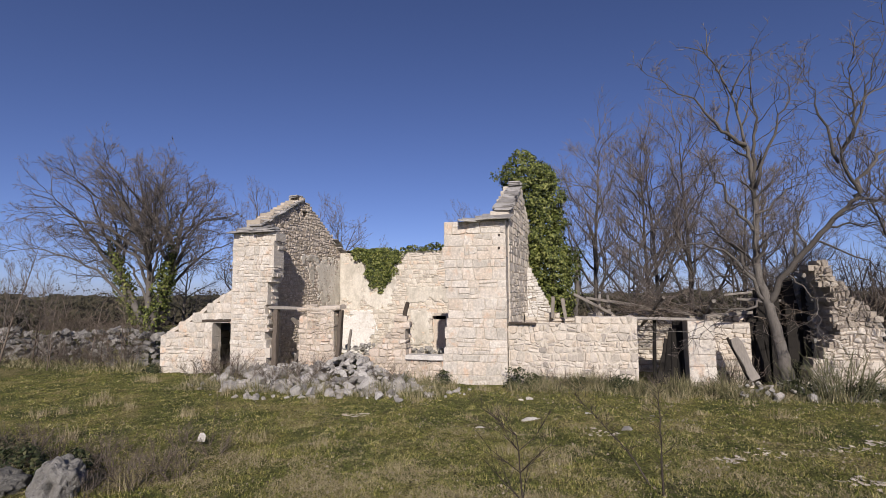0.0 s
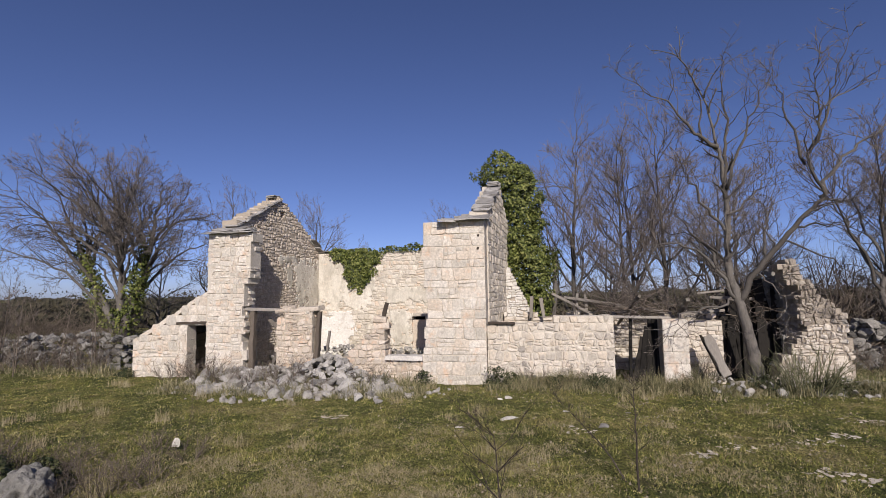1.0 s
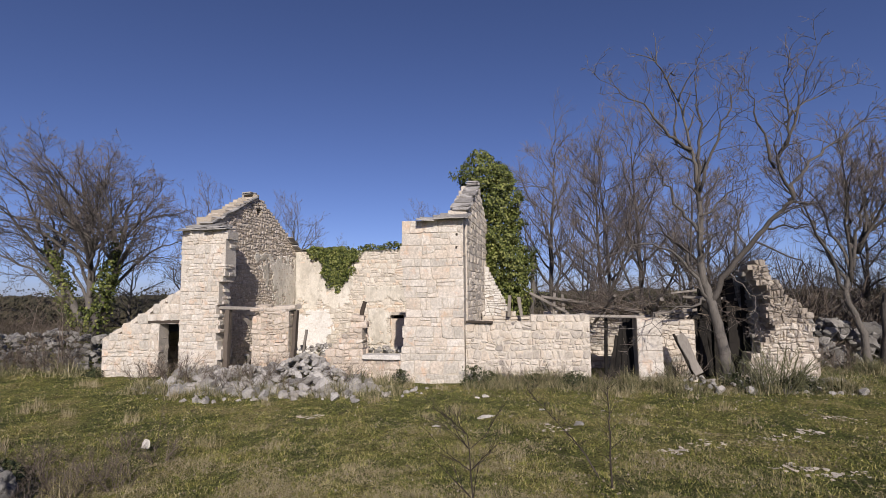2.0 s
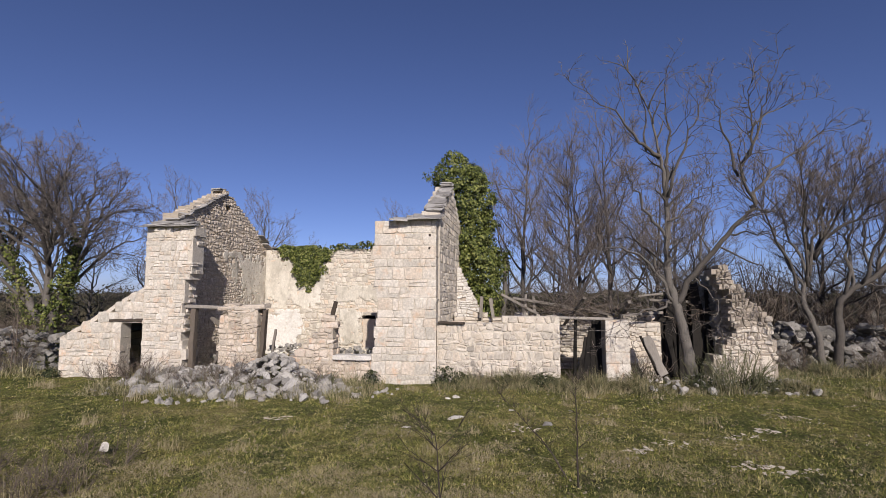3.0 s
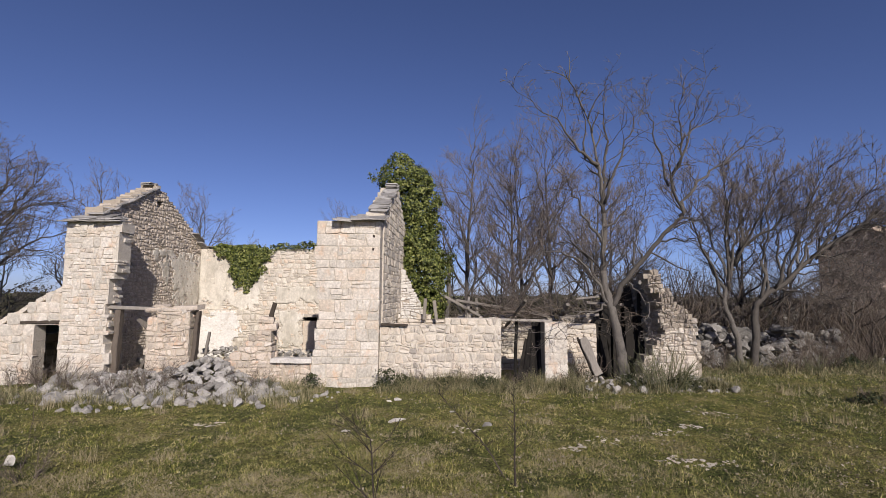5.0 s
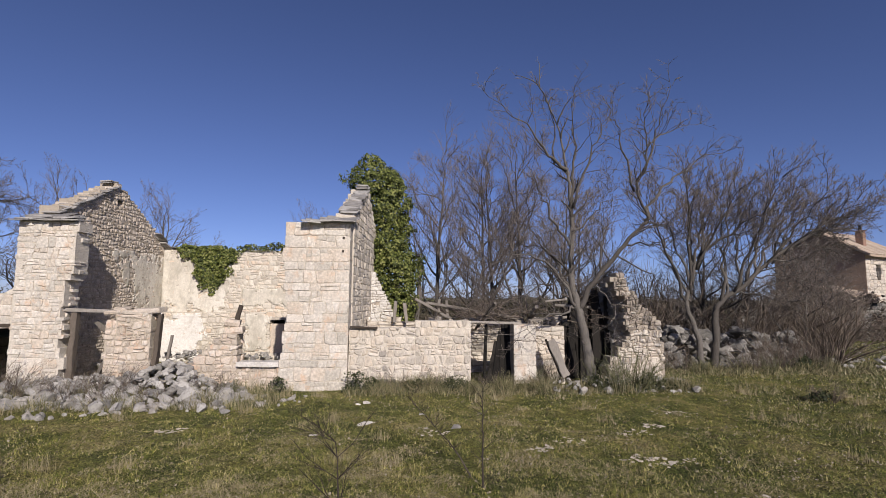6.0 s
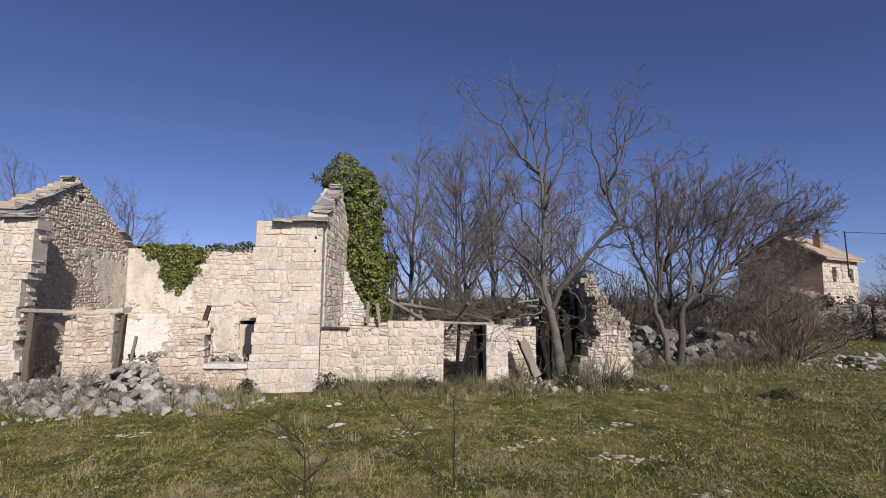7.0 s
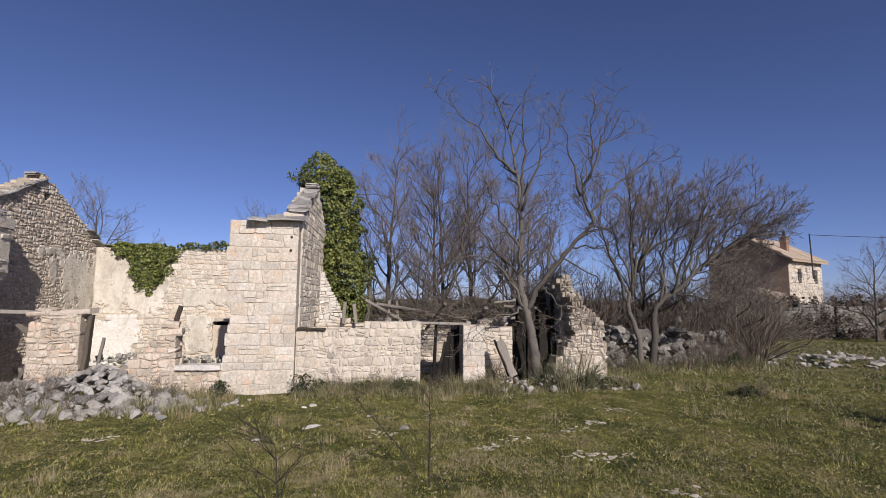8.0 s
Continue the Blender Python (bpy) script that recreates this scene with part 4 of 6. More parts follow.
def heap(name, label, height, area, n, sizes, material, seed, at, flat=0.7, lim=300, category="rubble heap"):
    """Loose stones piled to height(x, y) inside the area."""
    r = random.Random(seed)
    ob = thing(name, label, category, at)
    rest, made = Shape(), 0
    x0, x1, y0, y1 = area
    while made < n:
        x, y = r.uniform(x0, x1), r.uniform(y0, y1)
        h = height(x, y)
        if h <= 0:
            continue
        size = r.uniform(*sizes) * (0.6 + 0.6 * r.random())
        z = gz(x, y) + h * (1 if r.random() < 0.75 else r.random()) + size * 0.08
        m = rock_matrix(r, (x, y, z), size, flat)
        k = r.randrange(len(ROCKS))
        if made < lim:
            late.append((ob, material, -1 - k, m))
        else:
            pts, faces = PEBBLES[k % len(PEBBLES)]
            rest.add([tuple(m @ Vector(p)) for p in pts], faces)
        made += 1
    if rest.v:
        rest.part("rubble", material, ob)["kind"] = "stuff"
    return ob


def bump(x, y, cx, cy, sx, sy, h):
    return h * math.exp(-((x - cx) / sx) ** 2 - ((y - cy) / sy) ** 2)


heap("rubble_heap", "heap of fallen grey limestone blocks before the house", lambda x, y: bump(x, y, -5.1, -0.1, 1.0, 0.9, 0.72) + bump(x, y, -4.1, -1.3, 1.1, 1.1, 0.26) + bump(x, y, -7.6, -0.5, 1.8, 0.9, 0.46) + bump(x, y, -5.6, -1.4, 2.4, 1.1, 0.16) - 0.07,
     (-9.9, -1.7, -3.5, 0.5), 560, (0.18, 0.64), GREY_ROCK, 61, (-5.2, -1.0, 0))
heap("stone_scatter", "large fallen blocks at the front of the rubble", lambda x, y: 0.05 + bump(x, y, -4.2, -1.4, 1.3, 0.9, 0.22), (-8.6, -2.8, -2.9, -0.7), 26, (0.4, 0.68), GREY_ROCK, 69, (-5.0, -1.8, 0), flat=0.6)
heap("stone_scatter", "stray blocks thrown out from the rubble heap", lambda x, y: 0.01 if math.hypot((x + 5.3) / 4.6, (y + 1.4) / 2.1) < 1.0 + 0.3 * noise.noise(Vector((x, y, 0))) else 0, (-10.3, -0.8, -4.0, 0.2), 130, (0.14, 0.42), GREY_ROCK, 68, (-5.2, -1.6, 0))
heap("rubble_heap", "collapsed masonry inside the house", lambda x, y: 0.35 + bump(x, y, -5.5, 2.5, 2.5, 2.0, 0.5), (-8.9, -0.8, 0.9, 6.3), 260, (0.2, 0.45), GREY_ROCK, 62, (-5, 3.5, 0), lim=0)
heap("stone_scatter", "loose stones lodged on the broken gable", lambda x, y: stump_top(x) - 0.04, (8.75, 10.3, 0.62, 1.05), 130, (0.09, 0.24), WORN_RUBBLE, 60, (9.3, 0.85, 0))
heap("dry_stone_wall", "tumbled grey dry stone field wall", lambda x, y: max(0, 1.3 + 0.3 * noise.noise(Vector((x * 0.5, 0, 0)))) * math.exp(-((y - 2.6 - 0.05 * (x + 14)) / 0.75) ** 2) - 0.12 + bump(x, y, -15.5, 1.4, 2.5, 0.6, 0.35), (-30, -12.95, 0.6, 4.2), 1150, (0.18, 0.62), DARK_ROCK, 63, (-20, 2.6, 0), category="dry wall")
heap("dry_stone_wall", "long tumbled field wall of grey stones", lambda x, y: max(0, 1.55 + 0.9 * noise.noise(Vector((x * 0.8, 5, 0))) - 0.05 * max(0, x - 14)) * math.exp(-((y - 5.2 - 0.15 * (x - 12)) / 0.8) ** 2) - 0.15, (11.0, 19.5, 3.6, 7.6), 640, (0.24, 0.86), DARK_ROCK, 64, (15, 5.2, 0), category="dry wall")
heap("stone_scatter", "scattered pale field stones half sunk in grass", lambda x, y: 0.02 + bump(x, y, 24.0, 4.6, 1.7, 1.2, 0.42) + bump(x, y, 20.5, 4.2, 1.5, 0.8, 0.2) if math.hypot((x - 23.6) / 4.2, (y - 5.0) / 3.2) < 0.85 + 0.5 * noise.noise(Vector((x * 0.7, y * 0.7, 3))) else 0, (18.5, 29, 1.6, 9.5), 130, (0.2, 0.58), GREY_ROCK, 65, (23, 5, 0), flat=0.55)
heap("stone_scatter", "few stones in the grass before the yard wall", lambda x, y: 0.01, (22, 33, 8.5, 15), 40, (0.15, 0.4), GREY_ROCK, 57, (27, 11, 0), flat=0.5)
heap("stone_scatter", "fallen stones at the foot of byre", lambda x, y: 0.03 + bump(x, y, 7.2, -0.3, 0.9, 0.5, 0.35) + bump(x, y, 9.4, 0.1, 1.3, 0.4, 0.22), (6.2, 10.8, -1.0, 0.5), 120, (0.14, 0.36), GREY_ROCK, 66, (8, -0.3, 0))
heap("stone_scatter", "few small grey stones against the low wall", lambda x, y: 0.02 + bump(x, y, 1.3, -0.1, 0.35, 0.2, 0.25), (0.9, 2.0, -0.4, 0.1), 26, (0.16, 0.3), DARK_ROCK, 67, (1.4, -0.15, 0))

def boulder(at, size, label, seed):
    """A pitted limestone boulder with ledges."""
    bm = bmesh.new()
    bmesh.ops.create_icosphere(bm, subdivisions=5, radius=0.5)
    off = Vector((seed * 3.3, seed * 1.7, 0))
    for v in bm.verts:
        q = v.co * 1.0
        k = 1 + 0.5 * noise.noise(q * 2.0 + off) + 0.22 * noise.noise(q * 5.0 + off) + 0.07 * noise.noise(q * 13 + off) - 0.16 * max(0, noise.noise(q * 7 + off * 2) - 0.15)
        v.co = Vector((q.x * k * size[0], q.y * k * size[1], q.z * k * size[2]))
    me = bpy.data.meshes.new("boulder")
    bm.to_mesh(me)
    bm.free()
    me.materials.append(BOULDER)
    ob = tagged(new("boulder", me), label, "boulder", "field boulders")
    ob.location = at


boulder((-5.42, -9.75, 0.06), (0.66, 0.66, 0.8), "large weathered grey limestone boulder in the grass", 3)
boulder((-6.35, -9.8, 0.02), (0.6, 0.5, 0.4), "low grey boulder half sunk in grass", 6)
lone_rock((-4.92, -7.4, 0.12), 0.3, WHITE_ROCK, "small white stone in dry grass", 0.95, 4)
for i, (x, y, w, n) in enumerate(((4.3, -6.15, 0.4, 22), (5.1, -5.65, 0.45, 18), (6.15, -7.05, 0.75, 60), (6.6, -5.2, 0.5, 16), (7.3, -4.6, 0.4, 12), (-3.0, -4.6, 0.4, 12), (2.3, -4.9, 0.5, 14), (8.5, -3.5, 0.8, 16), (6.9, -8.6, 0.6, 26))):
    heap("stone_patch", "patch of bare flat pale stones flush with turf", lambda px, py, x=x, y=y, w=w: 0.001 if math.hypot((px - x) / w, (py - y) / (w * 0.6)) < 0.75 + 0.6 * noise.noise(Vector((px * 3, py * 3, i))) else 0, (x - 1.4 * w, x + 1.4 * w, y - w, y + w), n + 20, (0.045, 0.15), RUBBLE_WALL, 300 + i, (x, y, 0), flat=0.16, category="stone patch")
for i, (x, y, size, flat) in enumerate(((0.9, -4.0, 0.5, 0.12), (0.55, -2.1, 0.2, 0.5), (0.75, -2.0, 0.28, 0.35), (-0.1, -4.9, 0.4, 0.09), (2.9, -4.7, 0.4, 0.2), (-1.9, -2.0, 0.22, 0.5), (-2.5, -1.6, 0.36, 0.6), (11.2, 1.35, 0.5, 0.6), (11.0, 0.6, 0.4, 0.45),                                          (-13.9, 0.9, 0.4, 0.6), (-14.6, 0.6, 0.35, 0.6), (2.2, -3.4, 0.25, 0.3), (3.6, -3.2, 0.22, 0.25))):
    lone_rock((x, y, gz(x, y) + size * flat * 0.18), size, WHITE_ROCK if i < 4 else GREY_ROCK, "flat pale stone flush with turf" if flat < 0.25 else "pale limestone lump lying on grass", flat, 70 + i)

# ---- trees ----
V = Vector
# the walnut-like tree over the byre
BASE = V((7.85, 0.45, 0))
t6 = Tree(101, 0.0062, 0.24)


def bough(tree, line, rad, sway=0.0, twigs=1.0, first=3, wobble=0.09, taper=1.25):
    """A main limb through (x, z) pairs that swings sway metres towards the back, with its side branches."""
    m = len(line)
    path = tree.smooth_path([V((x, sway * k / (m - 1), z)) for k, (x, z) in enumerate(line)], wobble)
    n = len(path)
    tree.wood.tube(path, [rad * (0.08 + 0.92 * (1 - i / (n - 1)) ** taper) for i in range(n)], 7, 0.06)
    for i in range(first, n):
        for _ in range(1 if i < n - 1 else 2):
            if tree.r.random() > twigs:
                continue
            d = (path[i] - path[i - 1]).normalized()
            side = V((tree.r.gauss(0, 1), tree.r.gauss(0, 1), tree.r.gauss(0.1, 1)))
            side = (side - d * side.dot(d)).normalized()
            tree.branch(path[i], d * 0.75 + side * 0.75 + V((0, 0, 0.1)), tree.r.uniform(0.6, 1.7) * (1.15 - 0.55 * i / n), max(0.009, rad * 0.30 * (1 - 0.6 * i / n)), 3 if i % 2 else 2, 0.06, 0.8, 3, 0.25)


bough(t6, [(0.02, -0.1), (-0.11, 0.74), (-0.19, 1.48), (-0.47, 2.6), (-0.62, 3.35), (-0.62, 4.1), (-0.57, 5.3), (-0.62, 6.4), (-0.71, 7.2), (-0.9, 8.2), (-1.2, 9.2), (-1.6, 10.0)], 0.205, 0.1, 0.7, 17, 0.03, 1.5)
bough(t6, [(-0.42, 2.4), (0.13, 3.36), (0.95, 4.33), (1.68, 5.12), (2.0, 5.53), (1.61, 6.41), (1.94, 7.32), (1.97, 8.34), (1.88, 8.9), (2.1, 9.6)], 0.1, -0.3, 0.9, 10, 0.05)
bough(t6, [(1.9, 5.4), (2.33, 6.33), (3.08, 6.96), (3.95, 7.61), (4.6, 7.74)], 0.06, -0.6)
bough(t6, [(1.96, 7.8), (2.49, 8.36), (3.35, 8.71), (4.22, 8.97)], 0.042, 0.3)
bough(t6, [(1.72, 6.8), (2.27, 7.94), (2.51, 8.98), (2.76, 10.14)], 0.05, -0.4)
bough(t6, [(1.6, 6.4), (1.33, 7.9), (1.15, 8.91), (1.06, 9.52)], 0.045, 0.5)
bough(t6, [(-0.71, 7.1), (-1.4, 7.58), (-1.99, 8.34), (-2.78, 8.8), (-3.66, 9.44)], 0.062, -0.7)
bough(t6, [(-1.15, 7.3), (-1.1, 8.59), (-1.19, 9.59)], 0.04, 0.4)
bough(t6, [(-0.59, 5.5), (-0.52, 6.82), (-0.4, 8.02), (-0.38, 9.23), (-0.27, 10.05)], 0.07, 0.5)
bough(t6, [(-0.55, 5.8), (-0.11, 7.24), (0.31, 8.26), (0.64, 9.08)], 0.055, -0.5)
bough(t6, [(-0.6, 4.4), (-1.22, 5.24), (-1.71, 6.0), (-2.0, 6.57), (-2.6, 7.6)], 0.055, -0.8)
bough(t6, [(-0.6, 2.95), (-1.04, 3.91), (-1.52, 4.66), (-2.01, 5.22), (-2.7, 5.9)], 0.06, 0.7)
bough(t6, [(-0.5, 2.5), (-1.24, 3.72), (-2.2, 4.08), (-3.15, 3.97), (-3.72, 3.77)], 0.055, -1.0)
bough(t6, [(-0.5, 2.45), (-1.25, 2.31), (-2.21, 2.03), (-2.77, 1.48)], 0.045, -1.1)
bough(t6, [(-0.58, 5.0), (0.2, 5.6), (0.75, 6.2), (1.0, 7.1)], 0.045, 0.6)
bough(t6, [(0.4, 3.7), (0.5, 4.7), (0.9, 5.7), (1.0, 6.6)], 0.045, 0.7)
bough(t6, [(0.1, 3.3), (0.5, 2.7), (0.6, 2.0), (0.35, 1.4)], 0.03, -0.8)
bough(t6, [(0.8, 4.2), (1.5, 3.8), (2.1, 3.2), (2.5, 2.5)], 0.035, -1.1)
bough(t6, [(-0.55, 3.2), (-1.4, 3.3), (-2.4, 2.9), (-3.4, 2.5)], 0.035, -0.6, 1.0, 2)
bough(t6, [(-0.55, 3.6), (-1.3, 4.3), (-2.3, 4.7), (-3.4, 4.9)], 0.04, 0.9, 1.0, 2)
bough(t6, [(1.2, 4.6), (1.9, 4.6), (2.7, 4.9), (3.5, 5.4)], 0.035, -0.7, 1.0, 2)
bough(t6, [(0.6, 3.95), (0.3, 4.6), (0.35, 5.4), (0.1, 6.2)], 0.03, -0.6, 1.0, 2)
t6.build("tree", "leafless grey-barked tree leaning over the byre", "tree", BASE)

# big tree with ivy on its trunk, left of the shed
TL = V((-21.3, 8.2, 0))
tl = Tree(102, 0.0075, 0.16)


def fan(tree, start, end, rad, arch=0.8, length=(1.3, 2.6), spread=0.62, kids=4, sweep=(0, 0, 0.15), first=0.3):
    """A limb that rises and arches outward from start to end, feathered with ever finer twigs along its outer part."""
    mid = start.lerp(end, 0.5) + V((0, 0, arch))
    path = tree.smooth_path([start, start.lerp(mid, 0.55) + V((0, 0, arch * 0.2)), mid, mid.lerp(end, 0.55) + V((0, 0, arch * 0.25)), end], 0.10, 3)
    n = len(path)
    tree.wood.tube(path, [rad * (1 - 0.9 * i / (n - 1)) for i in range(n)], 6, 0.06)
    for i in range(max(2, int(first * n)), n):
        for _ in range(1 + (i == n - 1)):
            d = (path[i] - path[i - 1]).normalized()
            side = V((tree.r.gauss(0, 1), tree.r.gauss(0, 1), tree.r.gauss(0, 1)))
            side = (side - d * side.dot(d)).normalized()
            tree.branch(path[i], d * 0.8 + side * 0.6 + V(sweep), tree.r.uniform(*length) * (1.15 - 0.5 * i / n), max(0.016, rad * 0.34 * (1 - 0.6 * i / n)), 3, sweep[2] * 0.5, spread, kids, 0.2)


STEMS = []
for k, (dx, h) in enumerate(((-2.3, 5.2), (-0.4, 6.2), (1.2, 5.6))):
    path = tl.smooth_path([V((0.25 * (k - 1), 0, -0.1)), V((0.35 * (k - 1) + dx * 0.1, 0, 1.6)), V((dx * 0.8, 0.2 * k, 3.6)), V((dx * 1.2, 0.2 * k, h))], 0.08)
    n = len(path)
    tl.wood.tube(path, [0.27 * (1 - 0.6 * i / (n - 1)) for i in range(n)], 8, 0.08)
    STEMS.append(path)
for k in range(36):
    lift = math.pi * (0.0 + 1.0 * (k + tl.r.random() * 0.6) / 36)
    away = math.sin(k * 2.4) * 3.6
    end = V((-1.0 - 4.3 * math.cos(lift), away, 4.2 + 6.0 * math.sin(lift) * (1 - 0.012 * away * away)))
    stem = STEMS[1 if k % 2 else 0 if end.x < -2.2 else 1 if end.x < -0.2 else 2]
    fan(tl, stem[min(len(stem) - 1, 4 + int(6 * math.sin(lift) + tl.r.random() * 3))], end, 0.085 + 0.035 * math.sin(lift), 1.1 * (1 - math.sin(lift)) + 0.2, sweep=(-0.1 * math.cos(lift), 0, 0.04), first=0.22)
big = tl.build("tree", "spreading leafless tree with ivy round its trunk", "tree", TL)
r = random.Random(5)
spots = []
for _ in range(3400):
    k = r.choice((-1, -1, 1, 1, 0))
    z = r.triangular(0.6, 6.4, 3.6) if k else r.uniform(0.3, 2.2)
    w = r.uniform(0, 6.28)
    rad = r.uniform(0.18, 0.58) * (1.1 - 0.14 * abs(z - 2.8)) + 0.25 * noise.noise(V((z * 2, w, k)))
    cx = (-0.35 - 0.42 * z, 0.0, 0.3 + 0.2 * z)[k + 1]
    spots.append((TL + V((cx + math.cos(w) * rad, math.sin(w) * rad, z)), V((math.cos(w), math.sin(w), 0.3))))
leaves(spots, 0.15, r).part("ivy", IVY, big, "dark ivy climbing the trunk")

# far trees and thicket: a few kinds, repeated
def kind_of_tree(seed, height, radius, limbs, level, kids, spread, up, reach, clear, lean=(0, 0)):
    return Tree(seed, 0.007, 0.22).grown(height, radius, limbs, level, up, spread, kids, lean, clear, reach)


kinds = {}
for key, args in {"tall": (201, 11.5, 0.14, 19, 4, 6, 0.7, 0.22, 0.33, 0.16, (0.4, 0.2)), "round": (202, 9.0, 0.15, 16, 4, 5, 0.7, 0.14, 0.46, 0.14, (-0.3, 0)), "slim": (203, 9.5, 0.085, 13, 4, 5, 0.55, 0.28, 0.3, 0.22, (0.3, 0))}.items():
    kinds[key] = kind_of_tree(*args)


def stand(key, label, spots, name="tree", group="bare trees behind the ruin", bark=None, twig=None):
    first = None
    for x, y, turn, scale, sz in spots:
        m = Matrix.Translation((x, y, gz(x, y) - 0.03)) @ Matrix.Rotation(radians(turn), 4, "Z") @ Matrix.Diagonal((scale, scale, scale * sz, 1))
        if first is None:
            first = kinds[key].build(name, label, "tree" if name == "tree" else "shrub", (0, 0, 0), group, bark, twig)
            first.matrix_basis = m
        else:
            ob = copy_thing(first, Matrix.Identity(4))
            ob.matrix_basis = m
    return first


stand("tall", "tall slender leafless tree behind the walls", [(3.3, 10.5, 0, 1.05, 1.0), (6.3, 13.5, 70, 1.12, 0.98), (8.3, 12.6, 200, 1.15, 1.0), (7.2, 15.5, 130, 1.1, 1.05), (10.5, 12.0, 300, 0.95, 0.95), (12.5, 15.0, 250, 0.95, 1.0)])
stand("round", "wide leafless tree on the field edge", [(-14.0, 18.0, 0, 1.08, 0.98), (-20.6, 17.5, 90, 1.15, 1.02), (-16.8, 20.0, 160, 0.95, 1.0), (-5.0, 21.0, 40, 1.0, 1.0), (-24.0, 14.0, 210, 0.8, 0.9), (11.5, 9.0, 10, 0.8, 0.9), (16.8, 8.8, 200, 0.9, 0.95), (20.0, 10.0, 140, 0.9, 0.9), (24.0, 12.0, 270, 0.8, 0.9), (38.9, 14.9, 60, 0.82, 0.95), (20.6, 6.8, 190, 0.66, 0.95), (23.5, 9.6, 330, 0.72, 0.95), (29.6, 15.4, 20, 0.8, 0.95)], group="round field trees")
stand("slim", "thin young leafless tree", [(4.6, 8.4, 0, 0.75, 1.0), (9.2, 9.0, 120, 0.8, 1.0), (-27.5, 5.0, 30, 0.55, 1.0), (-24.0, 4.2, 90, 0.5, 1.0), (-31.0, 6.0, 140, 0.6, 1.0), (13.0, 10.5, 220, 0.8, 1.0), (16.0, 9.0, 300, 0.7, 0.9), (20.0, 10.0, 80, 0.6, 1.0), (2.0, 13.0, 190, 0.85, 1.0)], group="young trees")

# spreading tree beside the right-hand field wall, two stems
T7 = V((14.0, 3.9, 0))
t7 = Tree(107, 0.0078, 0.16)
bough(t7, [(-0.3, -0.1), (-0.43, 1.2), (-0.83, 2.6), (-0.45, 4.0), (0.0, 5.0), (-0.1, 6.6)], 0.15, 0.1, 0.8, 12, 0.04)
bough(t7, [(0.2, -0.1), (0.29, 1.2), (0.35, 2.5), (1.49, 3.35), (2.85, 4.5), (4.4, 5.5), (5.5, 6.1), (6.6, 6.6)], 0.175, -0.2, 1.0, 14, 0.04)
for k in range(11):            # from the left-hand stem, upwards
    f = k / 10
    fan(t7, V((-0.8 + 0.6 * f, 0.05, 2.6 + 2.0 * f)), V((-2.6 + 4.4 * f, 1.8 * math.sin(k * 2.4), 5.2 + 2.1 * math.sin(1.0 + 1.6 * f))), 0.065, 0.15, (1.1, 2.1), 0.6, 4, (0.12, 0, 0.25))
for k in range(15):            # from the long right-hand bough, swept up and outward
    f = k / 14
    fan(t7, V((0.5 + 4.0 * f, -0.1, 2.7 + 2.75 * f)), V((1.2 + 5.4 * f, 2.0 * math.sin(k * 2.4), 7.5 - 1.5 * f ** 1.5)), 0.07 - 0.03 * f, 0.05, (1.1, 2.1), 0.6, 4, (0.25, 0, 0.2))
for k in range(5):             # low branches on the lower side
    fan(t7, V((1.2 + 0.8 * k, -0.1, 3.1 + 0.65 * k)), V((2.6 + 1.0 * k, -1.2 + 0.5 * k, 2.7 + 0.75 * k)), 0.035, 0.1, (0.8, 1.6), 0.5, 5, (0.3, 0, 0.05))
t7.build("tree", "two-stemmed leafless tree beside the field wall", "tree", T7)

# shrubs: many thin stems from the ground
def shrub(seed, height, stems, spread, level=3, kids=4):
    t = Tree(seed, 0.006, 0.2)
    for _ in range(stems):
        w = t.r.uniform(0, 6.28)
        t.branch(V((math.cos(w) * 0.25, math.sin(w) * 0.25, -0.05)), V((math.cos(w) * spread, math.sin(w) * spread, 1)), height * t.r.uniform(0.65, 1.1), 0.022 * height / 2, level - 1, 0.12, 0.7, kids, 0.1)
    return t


kinds["shrub_a"], kinds["shrub_b"], kinds["shrub_c"] = shrub(301, 2.6, 13, 0.55, 3, 4), shrub(302, 2.0, 15, 0.8, 3, 5), shrub(303, 1.3, 14, 0.7, 3, 4)
r = random.Random(9)
rows = {"shrub_a": [], "shrub_b": [], "shrub_c": []}
for i in range(48):            # thicket behind the byre and the field wall
    x = r.uniform(1.5, 24)
    y = r.uniform(6.2, 17) + 0.12 * max(0, x - 10)
    rows[r.choice(("shrub_a", "shrub_b"))].append((x, y, r.uniform(0, 360), r.uniform(0.6, 1.1), r.uniform(0.75, 1.05)))
for i in range(28):            # scrub beyond the left field wall
    x = r.uniform(-36, -11)
    rows[r.choice(("shrub_a", "shrub_b", "shrub_b"))].append((x, r.uniform(4.5, 15), r.uniform(0, 360), r.uniform(0.7, 1.1), r.uniform(0.7, 1.0)))
for i in range(12):            # stems before the left field wall
    rows["shrub_c"].append((r.uniform(-24, -14.5), r.uniform(0.2, 1.6), r.uniform(0, 360), r.uniform(0.7, 1.0), r.uniform(0.8, 1.2)))
